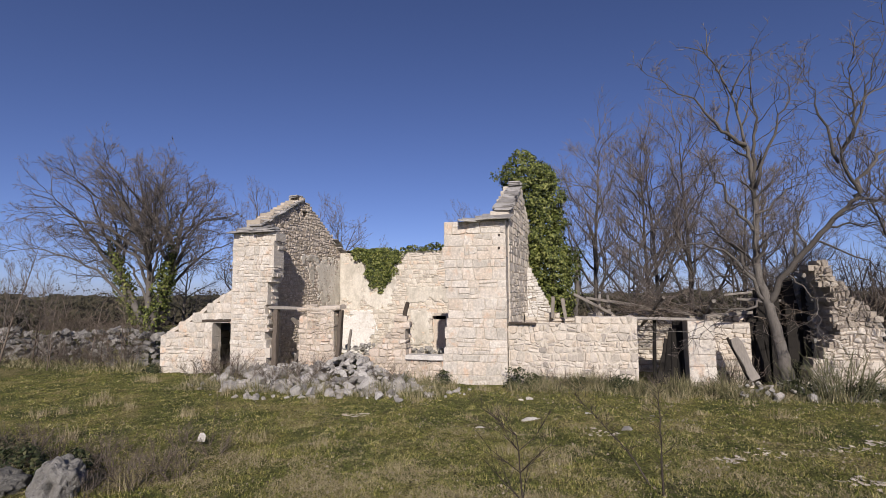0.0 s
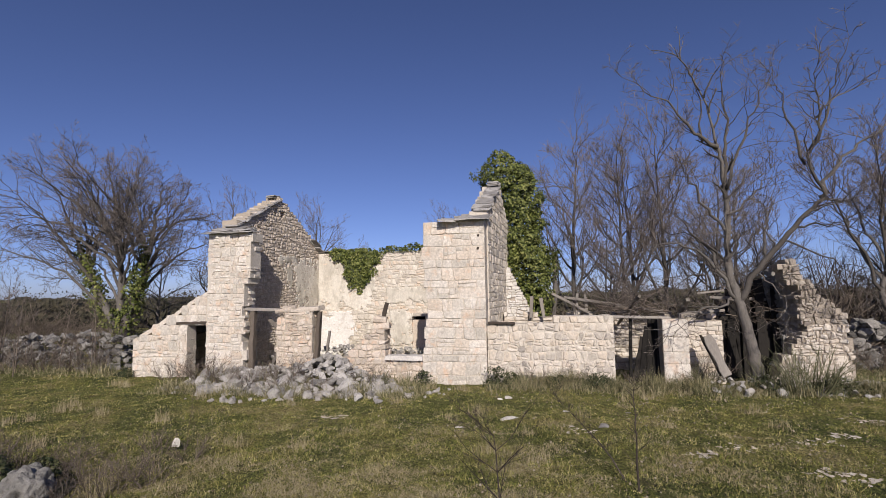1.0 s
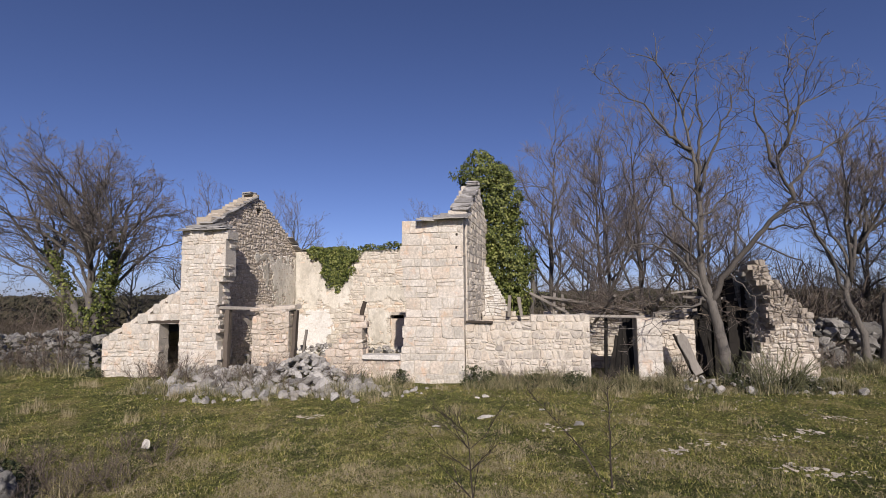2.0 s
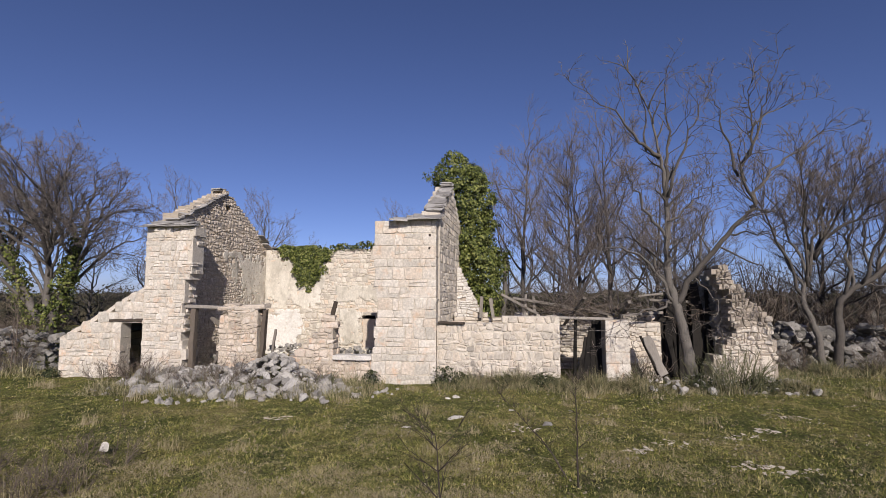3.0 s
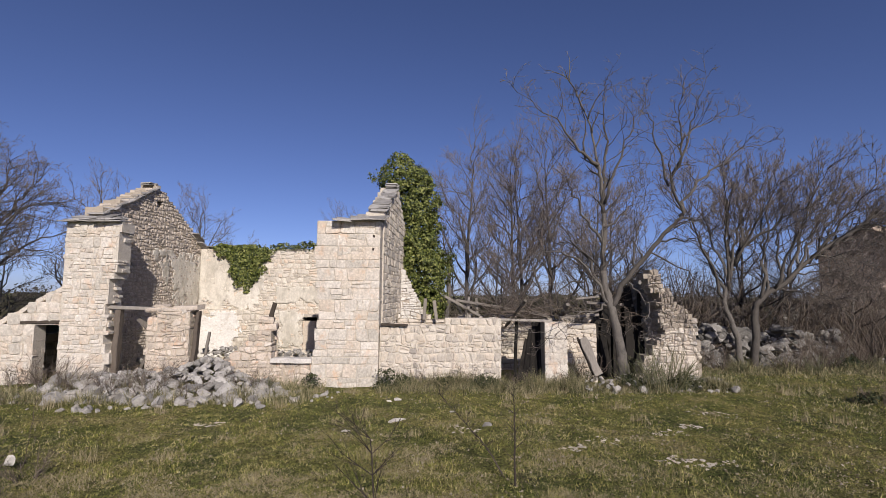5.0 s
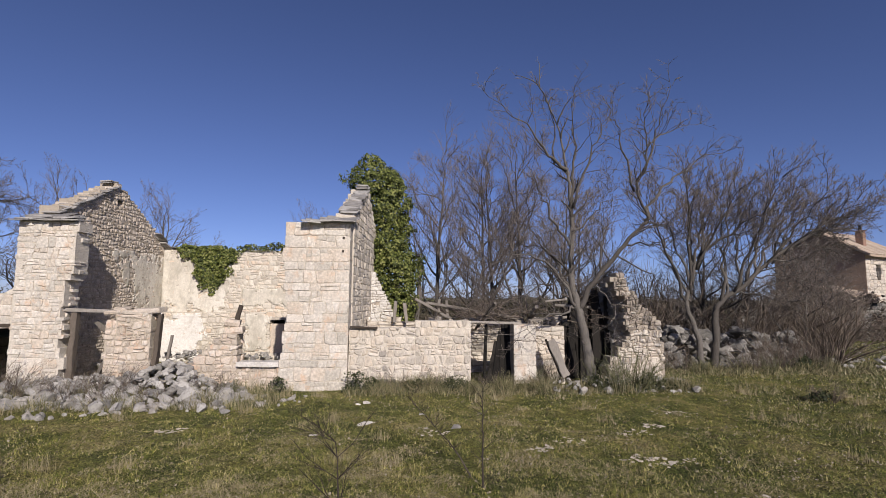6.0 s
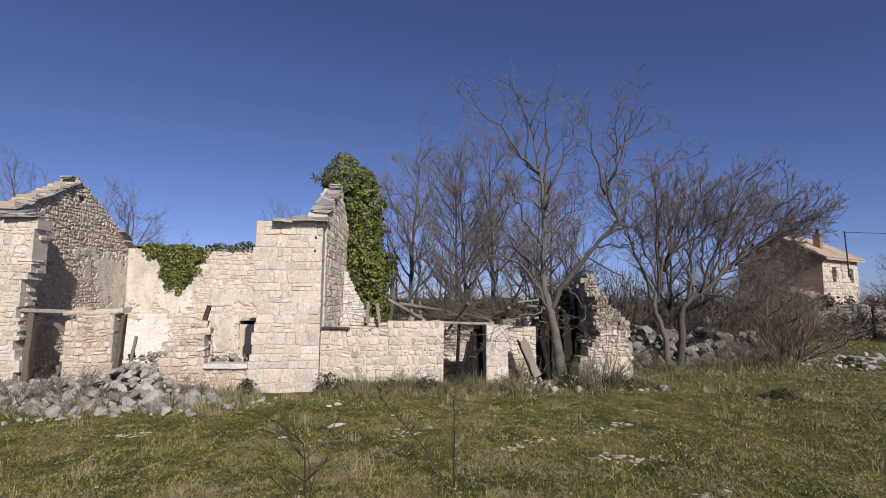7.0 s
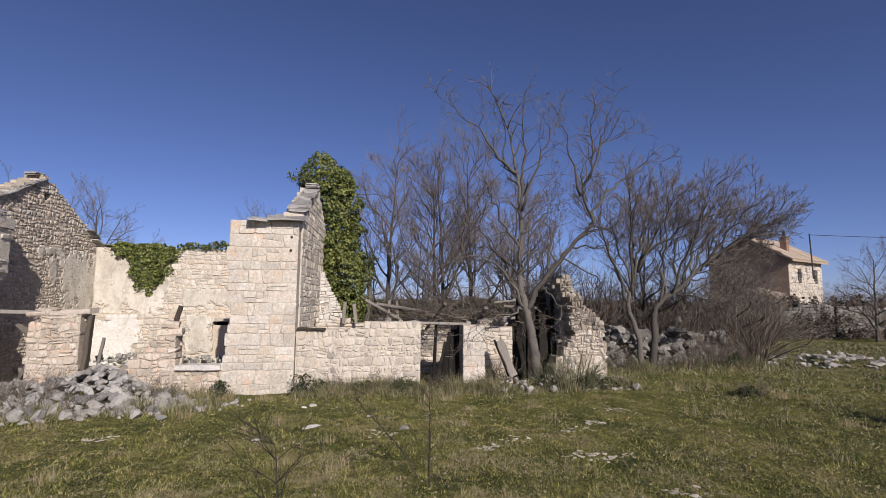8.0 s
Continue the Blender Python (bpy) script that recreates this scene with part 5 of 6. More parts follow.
for x, y, s1 in ((19.6, 4.6, 1.2), (20.6, 5.6, 1.3), (22.0, 8.5, 1.2), (25.0, 11.0, 1.2), (28.0, 13.0, 1.2), (44.5, 21.5, 1.5), (46.5, 22.5, 1.6), (21.6, 7.2, 1.15), (23.4, 9.6, 1.4), (26.4, 13.0, 1.4), (30.0, 15.6, 1.3), (18.3, 5.5, 1.0), (24.0, 10.5, 1.3), (12.5, 8.0, 1.5), (14.5, 8.5, 1.6), (16.5, 8.0, 1.5), (18.5, 8.8, 1.6), (13.5, 10.5, 1.7), (15.5, 11.0, 1.7), (17.5, 10.5, 1.6), (20.5, 9.0, 1.5), (22.5, 10.5, 1.5), (11.5, 7.0, 1.3), (40.0, 15.0, 1.2), (43.0, 16.0, 1.2), (47.0, 18.0, 1.2)):
    rows["shrub_a"].append((x, y, r.uniform(0, 360), s1, 1.0))
for i in range(9):             # brush beside the cottage yard
    rows["shrub_a"].append((47.0 + 1.2 * i, 22.8 + 1.2 * math.sin(i * 2.2), 71 * i, 1.6, 1.0))
for x, y, s1 in ((6.3, 0.2, 0.8), (-9.9, -0.6, 0.7), (-10.8, -0.5, 0.6), (-7.0, -1.6, 0.7), (-8.2, -1.2, 0.6), (-5.9, -1.9, 0.6), (-3.6, -1.0, 0.6), (-6.3, -1.0, 0.8), (-4.6, -2.2, 0.5), (-9.2, -0.9, 0.8), (1.4, -0.3, 0.5), (2.6, -0.25, 0.55), (13.5, -2.3, 0.55), (-5.9, -9.0, 0.4), (-4.6, -9.2, 0.45), (-6.6, -9.0, 0.45), (-4.2, -8.8, 0.4), (-4.75, -8.6, 0.4), (-5.0, -9.6, 0.35), (-5.3, -8.8, 0.4), (-7.2, -8.8, 0.5), (-6.1, -8.3, 0.4), (-4.4, -7.7, 0.4), (-5.2, -7.5, 0.4), (-6.9, -9.6, 0.4), (-8.0, -8.2, 0.5), (4.4, -0.2, 0.5)):
    rows["shrub_c"].append((x, y, r.uniform(0, 360), s1, 1.0))
for i, (x, y) in enumerate(((12.6, 3.5), (15.3, 3.3), (16.7, 3.7), (18.0, 3.9), (17.3, 4.8), (19.2, 5.0), (11.6, 3.4))):
    rows["shrub_b"].append((x, y, 53 * i, 0.5 + 0.1 * (i % 3), 1.0))
for key in rows:
    stand(key, {"shrub_a": "tall bare brown shrub of thin stems", "shrub_b": "wide bare brown bush", "shrub_c": "small dry twiggy bush"}[key], rows[key], "shrub", "winter scrub", BRUSH, BRUSH)
kinds["broom"] = shrub(305, 1.25, 30, 0.45, 2, 5)
stand("broom", "upright grey-green broom bush at the wall foot", [(8.5, -0.75, 0, 1.15, 1.0), (7.9, -0.6, 90, 0.85, 1.0), (9.2, -0.55, 200, 0.8, 0.9), (6.4, 0.3, 140, 0.7, 0.9), (2.9, -0.45, 40, 0.45, 1.0), (3.5, -0.4, 260, 0.5, 0.9), (0.8, -0.45, 10, 0.45, 1.0), (13.1, 3.1, 70, 0.55, 1.0), (16.0, 3.2, 150, 0.6, 1.0), (18.6, 3.6, 220, 0.6, 0.9), (-3.2, -0.9, 20, 0.5, 0.9), (-6.4, -1.4, 110, 0.45, 0.9)], "shrub", "broom bushes", BROOM, BROOM)
# brush lying over the byre's fallen roof
t = Tree(320)
for _ in range(46):
    x = t.r.uniform(3.6, 9.0)
    t.branch(V((x, t.r.uniform(1.0, 3.4), 1.95 + t.r.uniform(0, 0.25))), V((t.r.gauss(0, 1), t.r.gauss(0, 0.6), 0.22)), t.r.uniform(0.9, 2.2), 0.02, 2, -0.05, 0.7, 5)
brushwood = t.build("brushwood", "dead brown brushwood lying over fallen roof timbers", "brushwood", (0, 0, 0), "", BRUSH, BRUSH)

for o in brushwood.children:
    o["kind"] = "stuff"

# saplings and weeds in the foreground
def sapling(at, height, lean, seed, level=2, kids=5, rad=0.012, label="thin bare sapling in the grass", fine=0.003, bark=None):
    t = Tree(seed, fine, 0.16)
    path = t.smooth_path([V((0, 0, -0.1)), V((lean[0] * 0.3, lean[1] * 0.3, height * 0.35)), V((lean[0] * 0.7, lean[1] * 0.7, height * 0.7)), V((lean[0], lean[1], height))], 0.012)
    n = len(path)
    t.wood.tube(path, [rad * (1 - 0.8 * i / (n - 1)) for i in range(n)], 5, 0.05)
    for i in range(3, n):
        for _ in range(2 if i < 6 else 3):
            w = t.r.uniform(0, 6.28)
            t.branch(path[i], V((math.cos(w), math.sin(w), 0.85)), height * t.r.uniform(0.13, 0.27), rad * 0.4 * (1 - 0.5 * i / n), level - 1, 0.2, 0.6, kids, 0.1)
    ob = t.build("sapling", label, "sapling", at, "saplings", bark or BRUSH, bark or BRUSH)
    for o in ob.children:
        o["kind"] = "stuff"


sapling((1.58, -12.38, 0), 1.86, (-0.2, 0.08), 401, 2, 5, 0.0155, fine=0.002, bark=STEM)
sapling((2.98, -8.0, 0), 1.42, (0.0, 0.1), 402, 1, 2, 0.017, "single straight bare stem in the grass", bark=STEM)
sapling((2.9, -7.7, 0), 1.0, (-1.0, 1.1), 403, 2, 5, 0.014, "dead weed stalk leaning over the grass", bark=STEM)
sapling((-18.6, -1.4, 0), 4.6, (1.2, 0.3), 404, 3, 4, 0.04, "crooked young bare tree at the field edge")
sapling((-17.0, 0.9, 0), 2.6, (0.3, 0.2), 405, 3, 3, 0.025)
sapling((-15.2, 0.8, 0), 2.9, (-0.3, 0.2), 406, 3, 3, 0.025)
sapling((-19.6, 0.6, 0), 3.0, (0.2, 0.2), 407, 3, 4, 0.03)
for i in range(9):             # thin pale stems before the left field wall
    sapling((-23.5 + 1.05 * i + 0.3 * math.sin(i * 2.7), 0.1 + 0.7 * math.sin(i * 1.9), 0), 1.9 + 0.8 * math.sin(i * 2.2) ** 2, (0.3 * math.sin(i * 3.1), 0.1), 420 + i, 2, 4, 0.02, "thin bare sapling before the field wall")
sapling((-5.0, -7.0, 0), 1.5, (0.1, 0.1), 408, 1, 2, 0.006, "tall dry weed stalks beside a stone")

# ---- ivy ----
def ivy(label, test, area, n, size, seed, at, stems=()):
    """A mass of ivy: leaves over the surface of an uneven body. test(p) returns the outward way, or None outside."""
    r = random.Random(seed)
    ob = thing("ivy", label, "ivy", at, "ivy on the ruin")
    spots = []
    (x0, y0, z0), (x1, y1, z1) = area
    while len(spots) < n:
        p = V((r.uniform(x0, x1), r.uniform(y0, y1), r.uniform(z0, z1)))
        w = test(p)
        if w is not None:
            spots.append((p, w))
    leaves(spots, size, r).part("foliage", IVY, ob)
    if stems:
        s = Shape()
        for a, b, rad in stems:
            a, b = V(a), V(b)
            path = [a.lerp(b, i / 8) + V((r.uniform(-0.08, 0.08), r.uniform(-0.08, 0.08), 0)) * (0 < i < 8) for i in range(9)]
            s.tube(path, [rad * (1 - 0.06 * i) for i in range(9)], 6, 0.1)
        s.part("stem", BARK, ob)
    return ob


def column(p):
    """Ivy that has swallowed the rear of the gable and the dead trunk beside it."""
    f = (p.z - 1.6) / 7.3
    cx = 1.15 - 0.95 * max(0, f - 0.42) / 0.58 + 0.08 * math.sin(p.z * 2.1)
    top = 1 if f < 0.9 else max(0.35, 1 - 4.5 * (f - 0.9))
    half = (1.06 + 0.12 * math.sin(p.z * 1.7 + 1)) * top
    dx, dy = (p.x - cx) / half, (p.y - 6.6) / (0.95 * top)
    d = math.hypot(dx, dy) + 0.5 * noise.noise(p * 1.2) + 0.42 * noise.noise(p * 3.0) + 0.2 * noise.noise(p * 7.0)
    if 0.66 < d < 1.04 and p.z > 1.7:
        return V((dx, dy, 0.35))
    return None


ivy("tall mass of glossy green ivy swallowing the gable's rear", column, ((-1.4, 5.0, 1.7), (3.2, 7.9, 9.2)), 32000, 0.098, 501, (1, 6.6, 0), (((1.5, 6.6, 0), (1.2, 6.6, 5.0), 0.22), ((2.2, 6.9, 0), (2.4, 6.9, 4.5), 0.16)))


def hanging(p):
    x, z = p.x + 6.75, p.z
    top, low = 4.95, 2.75
    if z > top + 0.1 * noise.noise(p * 2) or z < low:
        return None
    left, right = -1.35 + (top - z) * 0.62, 1.05 - (top - z) * 0.32 - 0.4 * max(0, top - 0.7 - z) * 0.5
    e = 0.45 * noise.noise(p * 2.3) + 0.35 * noise.noise(p * 6.1)
    if left + e < x < right + e and 6.75 - 0.35 * (0.4 + 0.6 * min(1, (z - low))) < p.y < 6.72:
        return V((0, -1, 0.2))
    return None


ivy("ivy hanging down the inside of the back wall", hanging, ((-8.4, 6.3, 2.7), (-5.3, 6.75, 5.1)), 3300, 0.1, 502, (-6.7, 6.6, 0))
ivy("ivy creeping along the back wall top", lambda p: V((0, -0.3, 1)) if p.z < 4.86 + (0.28 + 0.22 * noise.noise(p * 1.9)) * (0.35 + 0.65 * math.exp(-((p.x + 4.3) / 1.0) ** 2)) else None, ((-5.7, 6.55, 4.75), (-3.1, 7.2, 5.25)), 900, 0.11, 503, (-5, 6.9, 0))

# green bushes at the wall foot
def leafy_bush(at, rx, rz, n, seed, size=0.07, material=None, label="low dark green bush at the wall foot"):
    r = random.Random(seed)
    ob = thing("bush", label, "bush", at, "low bushes")
    spots = []
    while len(spots) < n:
        w, e, d = r.uniform(0, 6.28), r.uniform(0, 1.57), r.uniform(0.55, 1.0)
        p = V((math.cos(w) * math.cos(e) * rx, math.sin(w) * math.cos(e) * rx * 0.6, math.sin(e) * rz)) * d
        p *= 1 + 0.4 * noise.noise(p * 3 + V((seed, 0, 0)))
        spots.append((V(at) + p, p.normalized()))
    leaves(spots, size, r).part("foliage", material or BUSH_LEAF, ob)
    return ob


for i, (x, y, rx, rz) in enumerate(((0.35, -0.45, 0.55, 0.55), (0.85, -0.4, 0.45, 0.42), (2.2, -0.35, 0.5, 0.35), (3.2, -0.3, 0.6, 0.4), (-1.95, -0.3, 0.3, 0.45), (9.2, -0.6, 0.8, 0.5), (13.4, -2.2, 0.45, 0.3), (17.6, 3.4, 0.8, 0.6), (-6.7, -9.3, 0.7, 0.45), (-6.0, -8.9, 0.45, 0.3), (-7.6, -8.9, 0.7, 0.4), (-12.9, -0.2, 0.4, 0.3), (7.6, -0.5, 0.6, 0.5))):
    leafy_bush((x, y, 0), rx, rz, int(500 * rx / 0.5), 520 + i, 0.06)

# a tall evergreen bush at the pasture's edge, whose shadow falls on the grass
leafy_bush((16.6, -12.6, 0), 2.0, 4.0, 2600, 560, 0.2, None, "tall evergreen bush at the edge of the pasture")

# ---- grass ----
def grass(name, label, n, seed, material, place, height, width, lean=0.5):
    """Pointed blades at places from place(rng)."""
    g = np.random.default_rng(seed)
    x, y, tall = place(g, n)
    keep = tall > 0
    x, y, tall = x[keep], y[keep], tall[keep]
    n = len(x)
    z = np.array([gz(a, b) for a, b in zip(x, y)]) - 0.005
    w = g.uniform(0, 2 * np.pi, n)
    h = g.uniform(*height, n) * tall
    wd = g.uniform(*width, n) * np.maximum(1, np.hypot(x - 1.8, y + 15.6) / 8)
    b = np.abs(g.normal(0, lean, n)) * h
    wx, wy = np.cos(w), np.sin(w)
    d = g.uniform(0, 2 * np.pi, n)
    bx, by = np.cos(d) * b, np.sin(d) * b
    v = np.empty((n, 3, 3))
    v[:, 0] = np.c_[x - wx * wd, y - wy * wd, z]
    v[:, 1] = np.c_[x + wx * wd, y + wy * wd, z]
    v[:, 2] = np.c_[x + bx, y + by, z + h]
    me = bpy.data.meshes.new(name)
    me.vertices.add(n * 3)
    me.vertices.foreach_set("co", v.ravel())
    me.loops.add(n * 3)
    me.loops.foreach_set("vertex_index", np.arange(n * 3))
    me.polygons.add(n)
    me.polygons.foreach_set("loop_start", np.arange(n) * 3)
    me.materials.append(material)
    me.update(calc_edges=True)
    tagged(new(name, me), label, "grass", kind="stuff")


def lumps(x, y, scale, seed):
    return np.array([noise.noise(Vector((a * scale, b * scale, seed))) for a, b in zip(x, y)])


def lawn(g, n):
    rad = 3.5 + 20 * g.random(n) ** 1.1
    ang = g.uniform(-1.05, 1.05, n)
    x, y = 1.8 + rad * np.sin(ang), -15.6 + rad * np.cos(ang)
    tall = 0.65 + 0.85 * lumps(x, y, 1.3, 3.0) + 0.75 * lumps(x, y, 4.2, 8.0)
    tall = tall * np.clip(1.25 - 0.05 * rad, 0.5, 1.0)
    tall = np.where((y > -0.1) & (x > -13.2) & (x < 8), 0, np.maximum(tall, 0.25))
    return x, y, tall


def tufts(g, n):
    c = 110
    cx, cy = g.uniform(-13, 15, c), -12.5 + 12 * g.random(c)
    near = g.random(c) < 0.25
    cx[near], cy[near] = g.uniform(0.3, 10, near.sum()), g.uniform(-0.9, -0.1, near.sum())
    size = g.uniform(0.35, 1.0, c)
    k = g.integers(0, c, n)
    x, y = cx[k] + g.normal(0, 0.11, n) * (1 + near[k] * 1.5), cy[k] + g.normal(0, 0.11, n)
    return x, y, np.where((y > 0.1), 0, size[k] * g.uniform(0.5, 1.0, n))


grass("grass", "short green and straw-coloured winter grass", 360000, 1, GRASS, lawn, (0.03, 0.115), (0.0035, 0.008), 1.1)
grass("dry_grass", "taller dry straw tufts standing in the pasture", 8000, 2, STRAW, tufts, (0.18, 0.5), (0.0022, 0.004), 0.35)

def verge(g, n):
    """Rank growth along the wall feet and round the rubble."""
    k = g.integers(0, 5, n)
    x = np.choose(k, [g.uniform(0.1, 3.9, n), g.uniform(3.9, 10.8, n), g.uniform(-10, -1.6, n), g.uniform(-30, -12.9, n), g.uniform(10.8, 20.5, n)])
    y = np.choose(k, [-0.05 - np.abs(g.normal(0, 0.4, n)), -0.1 - np.abs(g.normal(0, 0.45, n)), g.uniform(-2.8, 0.0, n), 1.2 - np.abs(g.normal(0, 0.7, n)), 4.0 - np.abs(g.normal(0, 0.7, n))])
    return x, y, np.maximum(0, 0.55 + 1.5 * lumps(x, y, 1.4, 21.0)) * g.uniform(0.5, 1.0, n)


grass("rank_grass", "rank brown and green growth along the walls", 56000, 3, RANK, verge, (0.18, 0.6), (0.003, 0.006), 0.8)

def pale(g, n):
    """Bleached short grass in the middle of the pasture."""
    x, y = g.normal(0.9, 4.2, n), g.normal(-9.8, 2.2, n)
    return x, y, np.maximum(0, 0.5 + 1.4 * lumps(x, y, 1.2, 31.0)) * (y < -3)


grass("bleached_grass", "bleached short winter grass in loose patches", 170000, 4, STRAW, pale, (0.025, 0.085), (0.003, 0.006), 1.8)

def litter():
    """Bleached dead leaves and stone chips lying in the turf."""
    r = random.Random(77)
    spots = []
    while len(spots) < 5200:
        x, y = r.gauss(4.5, 6.0), r.uniform(-12.5, -0.6)
        if -12 < x < 18 and noise.noise(V((x * 0.9, y * 0.9, 12))) + 0.25 * noise.noise(V((x * 4, y * 4, 2))) > r.uniform(-0.25, 0.5):
            spots.append((V((x, y, gz(x, y) + r.uniform(0.005, 0.03))), V((0, -0.3, 1))))
    lv = leaves(spots, 0.042, r, droop=0.0)
    tagged(new("leaf_litter", mesh_of("leaf_litter", lv.v, lv.f, LITTER)), "bleached dead leaves and chips strewn in the turf", "leaf litter", kind="stuff")


litter()

def field(g, n):
    """Coarse grass on the far side field."""
    x, y = g.uniform(11, 36, n), g.uniform(-8, 15.5, n)
    return x, y, np.maximum(0, 0.6 + 1.3 * lumps(x, y, 0.9, 41.0)) * np.where((y > 3.4) & (x < 18), 0, 1)


grass("field_grass", "coarse green and brown grass on the side field", 60000, 5, RANK, field, (0.04, 0.17), (0.004, 0.008), 1.0)

# ---- inhabited house in the distance ----
cottage = thing("cottage", "stone cottage with brown gable and tiled roof", "house", (39, 22.2, 0))
fx, gx = V((0.916, 0.4, 0)), V((-0.4, 0.916, 0))
C = V((39.0, 22.2, 0))
LEN, DEP, EAVE, RIDGE = 6.9, 7.0, 6.55, 8.7
s = Shape()
a, b, c, d = C, C + fx * LEN, C + fx * LEN + gx * DEP, C + gx * DEP
up = V((0, 0, 1))
m0, m1 = (a + d) / 2, (b + c) / 2
pts = [a + up * 3.35, d + up * 3.35, d + up * EAVE, m0 + up * (RIDGE - 0.1), a + up * EAVE]
s.add([tuple(p + fx * 0.0) for p in pts] + [tuple(p + fx * 0.35) for p in pts], [(0, 1, 2, 3, 4), (9, 8, 7, 6, 5)] + [(i, i + 5, (i + 1) % 5 + 5, (i + 1) % 5) for i in range(5)])
s.part("gable_wall", BROWN_RENDER, cottage, "brown rendered gable wall")
stone_wall(cottage, "gable_base", (d.x + fx.x * 0.03, d.y), (C.x + fx.x * 0.03, C.y), 0, 3.35, lambda u, z: True, 0.4, (0.2, 0.34), (0.25, 0.6), RUBBLE_WALL, MORTAR, "pale rubble base of the gable", back=False, seed=83, rough=0.8)
stone_wall(cottage, "front_wall", (C.x + fx.x * 0.02, C.y + fx.y * 0.02), (b.x, b.y), 0, EAVE, lambda u, z: not any(abs(u - w) < 0.36 and 4.4 < z < 5.85 for w in (2.1, 5.5)), 0.4, (0.2, 0.32), (0.25, 0.6), RUBBLE_WALL, MORTAR, "pale rubble front wall", back=False, seed=81, proud=0.04, rough=0.7)
for w in (2.1, 5.5):
    win = slab(cottage, "window", C + fx * w + gx * 0.22 + up * 5.12, (0.72, 0.06, 1.5), (0, 0, 23.6), DARK_GLASS, "dark upper-floor window")
    slab(win, "frame", C + fx * w + gx * 0.12 + up * 5.93, (0.95, 0.3, 0.16), (0, 0, 23.6), DRESSED)
s = Shape()
for side in (0, 1):
    e0, e1 = (a, b) if side == 0 else (d, c)
    out = -gx * 0.5 if side == 0 else gx * 0.5
    q = [e0 + out - fx * 0.3 + up * (EAVE - 0.2), e1 + out + fx * 0.3 + up * (EAVE - 0.2), m1 + fx * 0.3 + up * RIDGE, m0 - fx * 0.3 + up * RIDGE]
    s.add([tuple(p) for p in q] + [tuple(p + up * 0.16) for p in q], [(0, 1, 2, 3), (7, 6, 5, 4), (0, 4, 5, 1), (1, 5, 6, 2), (2, 6, 7, 3), (3, 7, 4, 0)])
roof = s.part("roof", TILE, cottage, "sun-bleached clay tile roof")
s = Shape()
slope = (m0 + up * RIDGE) - (a - gx * 0.5 + up * (EAVE - 0.2))
for i in range(34):
    p0 = a - gx * 0.5 + up * (EAVE - 0.02) + fx * (-0.3 + i * (LEN + 0.6) / 33)
    s.tube([p0 + slope * (k / 6) for k in range(7)], [0.09] * 7, 6, 0.1)
s.part("tile_cover", TILE, roof)
q0 = C - fx * 4.2 - gx * 0.6
q1 = C - gx * 0.6
stone_wall(cottage, "lean_to_wall", (q0.x, q0.y), (q1.x, q1.y), 0, 3.1, lambda u, z: True, 0.35, (0.2, 0.32), (0.25, 0.6), RUBBLE_WALL, MORTAR, "pale rubble wall of the lean-to", back=False, seed=85, proud=0.04, rough=0.7)
s = Shape()
q = [q0 - gx * 0.25 - fx * 0.2 + up * 3.05, q1 - gx * 0.25 + up * 3.05, q1 + gx * 3.2 + up * 4.0, q0 + gx * 3.2 - fx * 0.2 + up * 4.0]
s.add([tuple(v) for v in q] + [tuple(v + up * 0.16) for v in q], [(0, 1, 2, 3), (7, 6, 5, 4), (0, 4, 5, 1), (1, 5, 6, 2), (2, 6, 7, 3), (3, 7, 4, 0)])
s.part("lean_to_roof", TILE, cottage, "low clay tile roof of the lean-to")
chim = slab(cottage, "chimney", C + fx * 2.5 + gx * 1.2 + up * 7.9, (0.55, 0.55, 1.7), (0, 0, 23.6), BRICK, "brown brick chimney with a cowl")
slab(chim, "cap", C + fx * 2.5 + gx * 1.2 + up * 8.78, (0.72, 0.72, 0.1), (0, 0, 23.6), BRICK)
slab(chim, "cowl", C + fx * 2.5 + gx * 1.2 + up * 9.05, (0.24, 0.24, 0.45), (0, 0, 23.6), METAL)
yard_wall = thing("yard_wall", "dark overgrown dry wall before the cottage yard", "dry wall", (33, 18.5, 0))
stone_wall(yard_wall, "wall", (24.0, 16.4), (39.2, 18.4), -0.2, 2.9, lambda u, z: z < 2.2 + jag(u, 0.3, 2) + (0.4 if u > 11.5 else 0), 0.5, (0.16, 0.28), (0.2, 0.5), DARK_ROCK, SCRUB, "", seed=82, back=False, proud=0.05, rough=1.0)
stone_wall(yard_wall, "low_wall", (39.4, 18.4), (60, 18.0), -0.2, 2.7, lambda u, z: z < (2.4 if u < 6 else 0.8) + jag(u, 0.25, 2), 0.5, (0.16, 0.28), (0.2, 0.5), DARK_ROCK, SCRUB, "", seed=84, back=False, proud=0.05, rough=1.0)
for i in range(17):
    x = 25.0 + 0.9 * i
    leafy_bush((x, 16.1 + 0.13 * (x - 24) - 0.5 + 0.3 * math.sin(i * 2.3), 0), 0.85 + 0.2 * math.sin(i * 1.7), 1.5 + 0.05 * i + 0.3 * math.sin(i * 3.1), 620, 600 + i, 0.12, BRUSH, "dark brown bramble thicket against the yard wall")
for i in range(9):
    leafy_bush((40.0 + 1.5 * i, 17.6 + 0.4 * math.sin(i * 2.1), 0), 0.95, 0.7 + 0.3 * math.sin(i * 1.3), 320, 620 + i, 0.13, BRUSH, "dark brown bramble thicket against the yard wall")
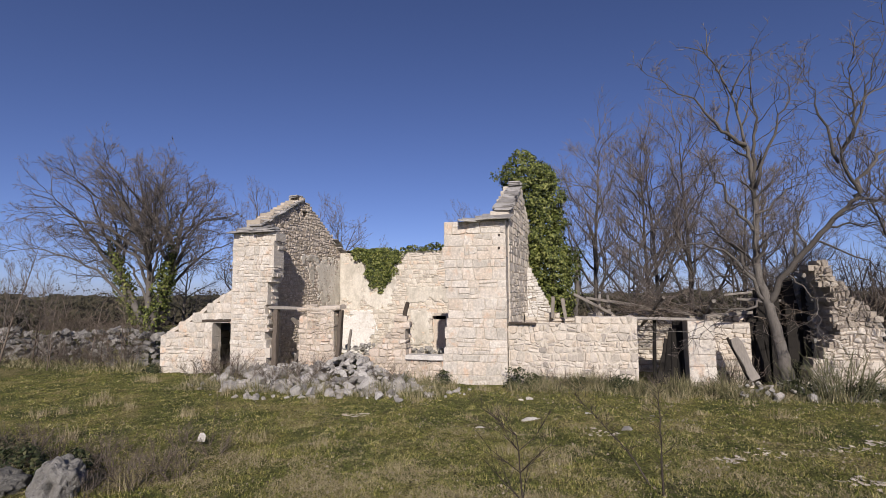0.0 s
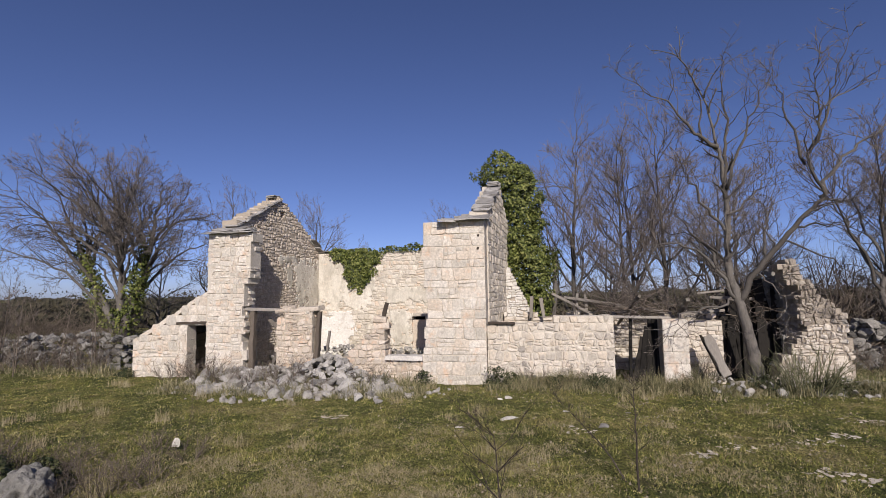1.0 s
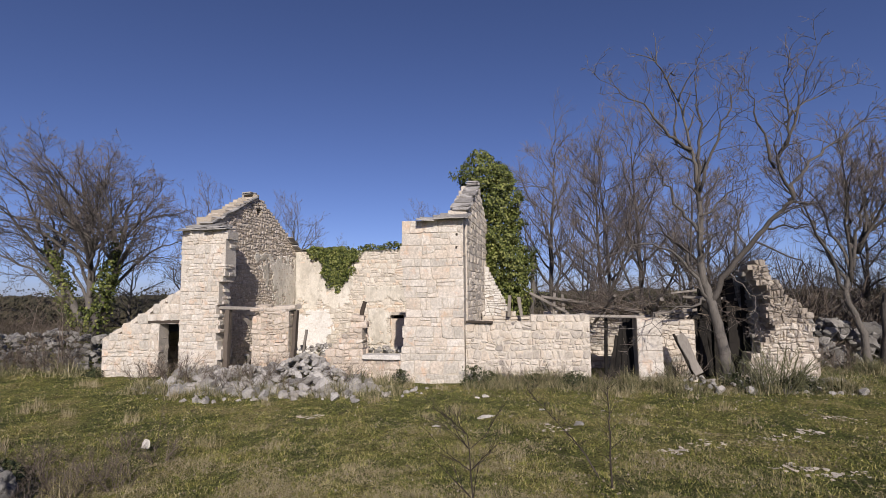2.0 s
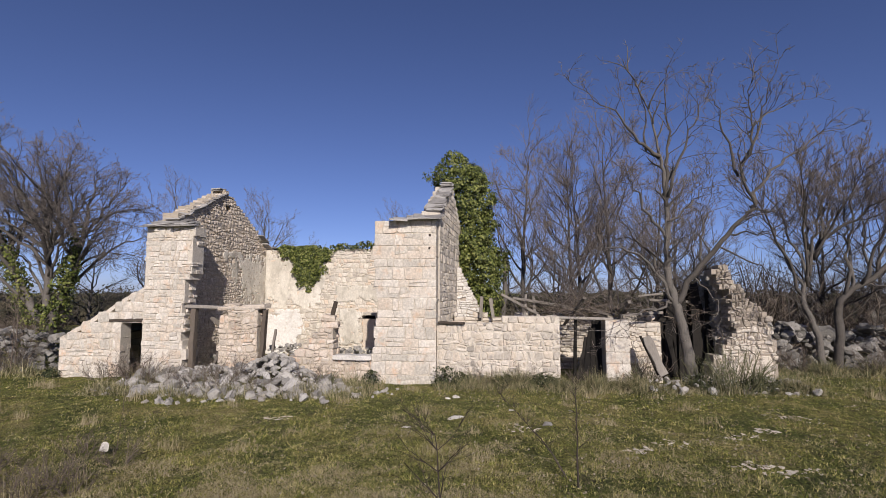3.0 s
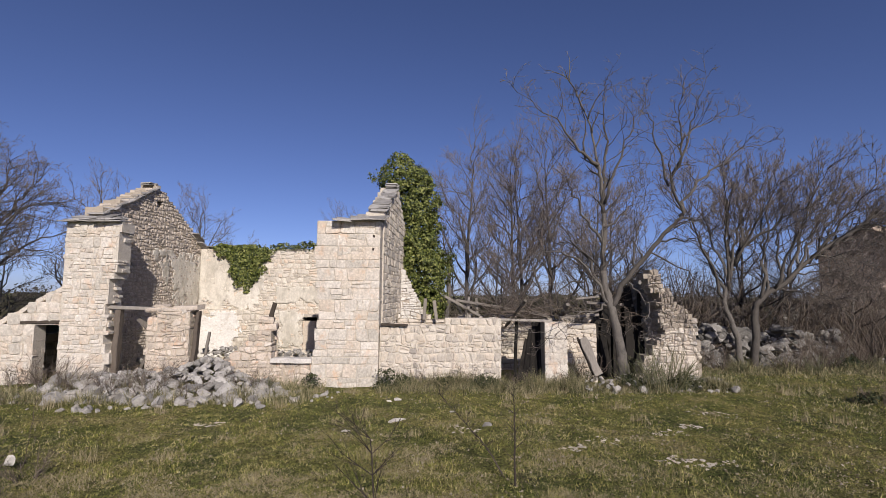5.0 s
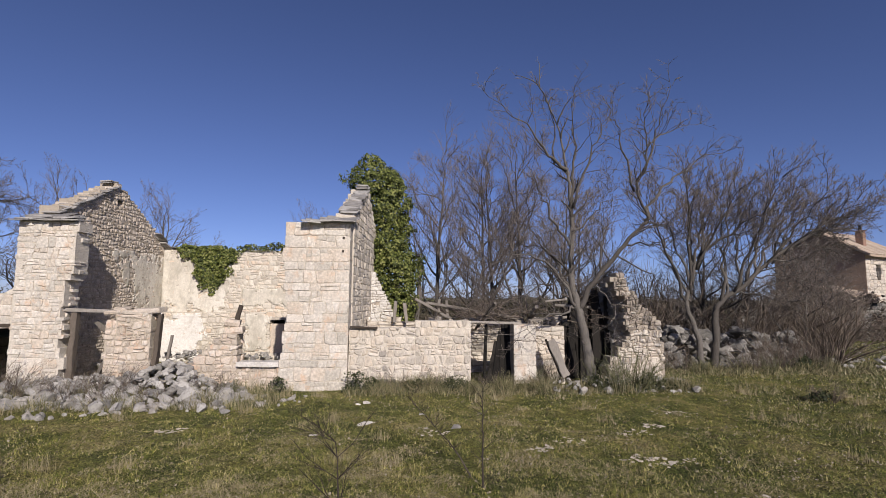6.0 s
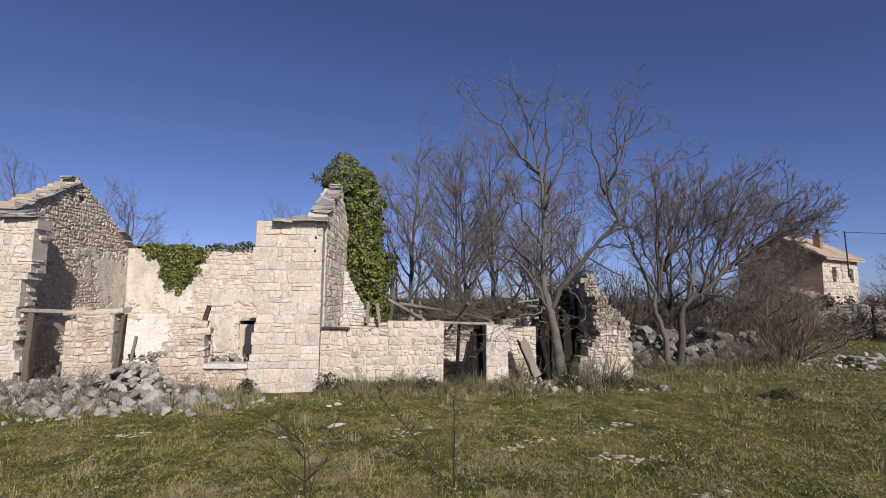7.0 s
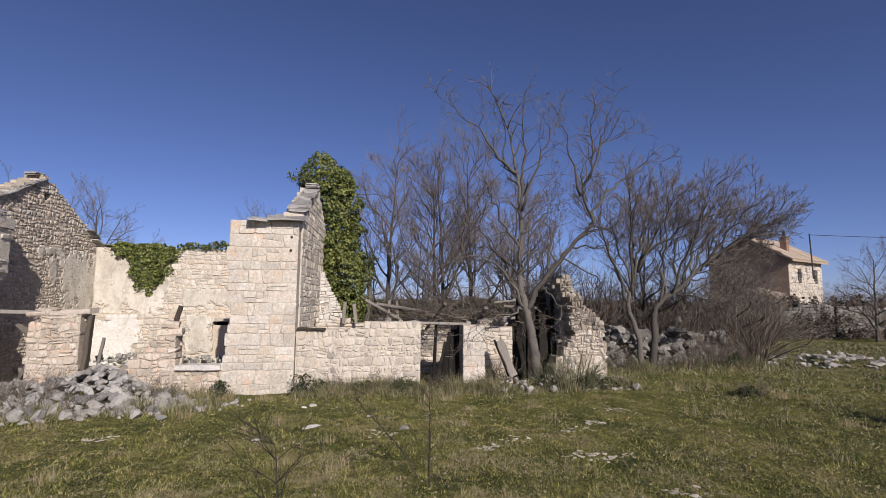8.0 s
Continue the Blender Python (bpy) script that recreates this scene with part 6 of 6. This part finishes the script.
for i, (x, y, rx, rz) in enumerate(((34.6, 19.6, 1.5, 2.9), (36.8, 20.0, 1.7, 3.3), (38.9, 19.9, 1.4, 2.7), (41.2, 20.0, 1.6, 3.0), (43.6, 20.2, 1.8, 3.4), (47.5, 24.0, 2.2, 3.0), (50.5, 23.2, 2.6, 3.6), (54.0, 24.5, 2.6, 3.0), (46.0, 22.0, 1.6, 2.2), (57.5, 24.0, 2.5, 2.6))):
    leafy_bush((x, y, 0), rx, rz, 2200, 640 + i, 0.22, BRUSH, "tall brown winter thicket beside the cottage yard")

pole = thing("power_pole", "dark service mast with a sagging overhead wire", "utility pole", (41.2, 22.6, 0))
s = Shape()
s.tube([V((42.5, 23.15, 4.9)), V((42.4, 23.1, 6.6)), V((42.2, 23.0, 9.0))], [0.06, 0.06, 0.06], 6)
s.tube([V((42.5, 23.15, 5.2)), V((42.9, 23.45, 5.2))], [0.04, 0.04], 5)
s.part("mast", METAL, pole)
s = Shape()
s.tube([V((42.2, 23.0, 8.9)).lerp(V((80, 20, 12)), i / 12) - V((0, 0, 1.2 * math.sin(math.pi * i / 12))) for i in range(13)], [0.025] * 13, 4)
s.part("wire", METAL, pole)

# ---- far scrub along the horizon ----
def far_scrub():
    r = random.Random(71)
    body, sprigs = Shape(), []
    n, rings = 260, ((55, 1.5), (80, 2.6), (120, 3.8), (190, 6.0))
    for dist, tall in rings:
        o = len(body.v)
        for i in range(n + 1):
            w = radians(-85 + 170 * i / n)
            x, y = 1.8 + math.sin(w) * dist, -15.6 + math.cos(w) * dist
            h = tall * (0.6 + 0.5 * noise.noise(V((w * 11, dist, 0))) + 0.45 * noise.noise(V((w * 43, dist, 2))))
            body.v += [(x * 0.985, y * 0.985, -0.3), (x, y, h * 0.5), (x * 1.02, y * 1.02, h * 0.72), (x * 1.08, y * 1.08, -0.3)]
        for i in range(n):
            for k in range(3):
                q = o + i * 4 + k
                body.f.append((q, q + 4, q + 5, q + 1))
        for _ in range(7000):
            w = radians(r.uniform(-80, 80))
            x, y = 1.8 + math.sin(w) * dist, -15.6 + math.cos(w) * dist
            h = tall * (0.6 + 0.5 * noise.noise(V((w * 11, dist, 0))) + 0.45 * noise.noise(V((w * 43, dist, 2))))
            sprigs.append((V((x, y, h * r.uniform(0.2, 1.3))) + V((r.uniform(-1, 1), r.uniform(-1.5, 0.2), 0)), V((0, -1, 0.6))))
    ob = tagged(new("far_scrub", mesh_of("far_scrub", body.v, body.f, SCRUB)), "low dark brown scrub along the horizon", "scrub", kind="stuff")
    lv = leaves(sprigs, 0.5, r, droop=-0.3)
    o = new("sprigs", mesh_of("sprigs", lv.v, lv.f, SCRUB))
    o.parent = ob


far_scrub()

# ---- single stones of walls and heaps ----
for owner, material, k, m in late:
    ob = new("rock", rock_mesh(material, -1 - k)) if isinstance(k, int) else new("stone", mesh_of("stone", k, PIECE_FACES, material))
    ob.parent = owner
    ob.matrix_parent_inverse = world_of(owner).inverted()
    ob.matrix_basis = m
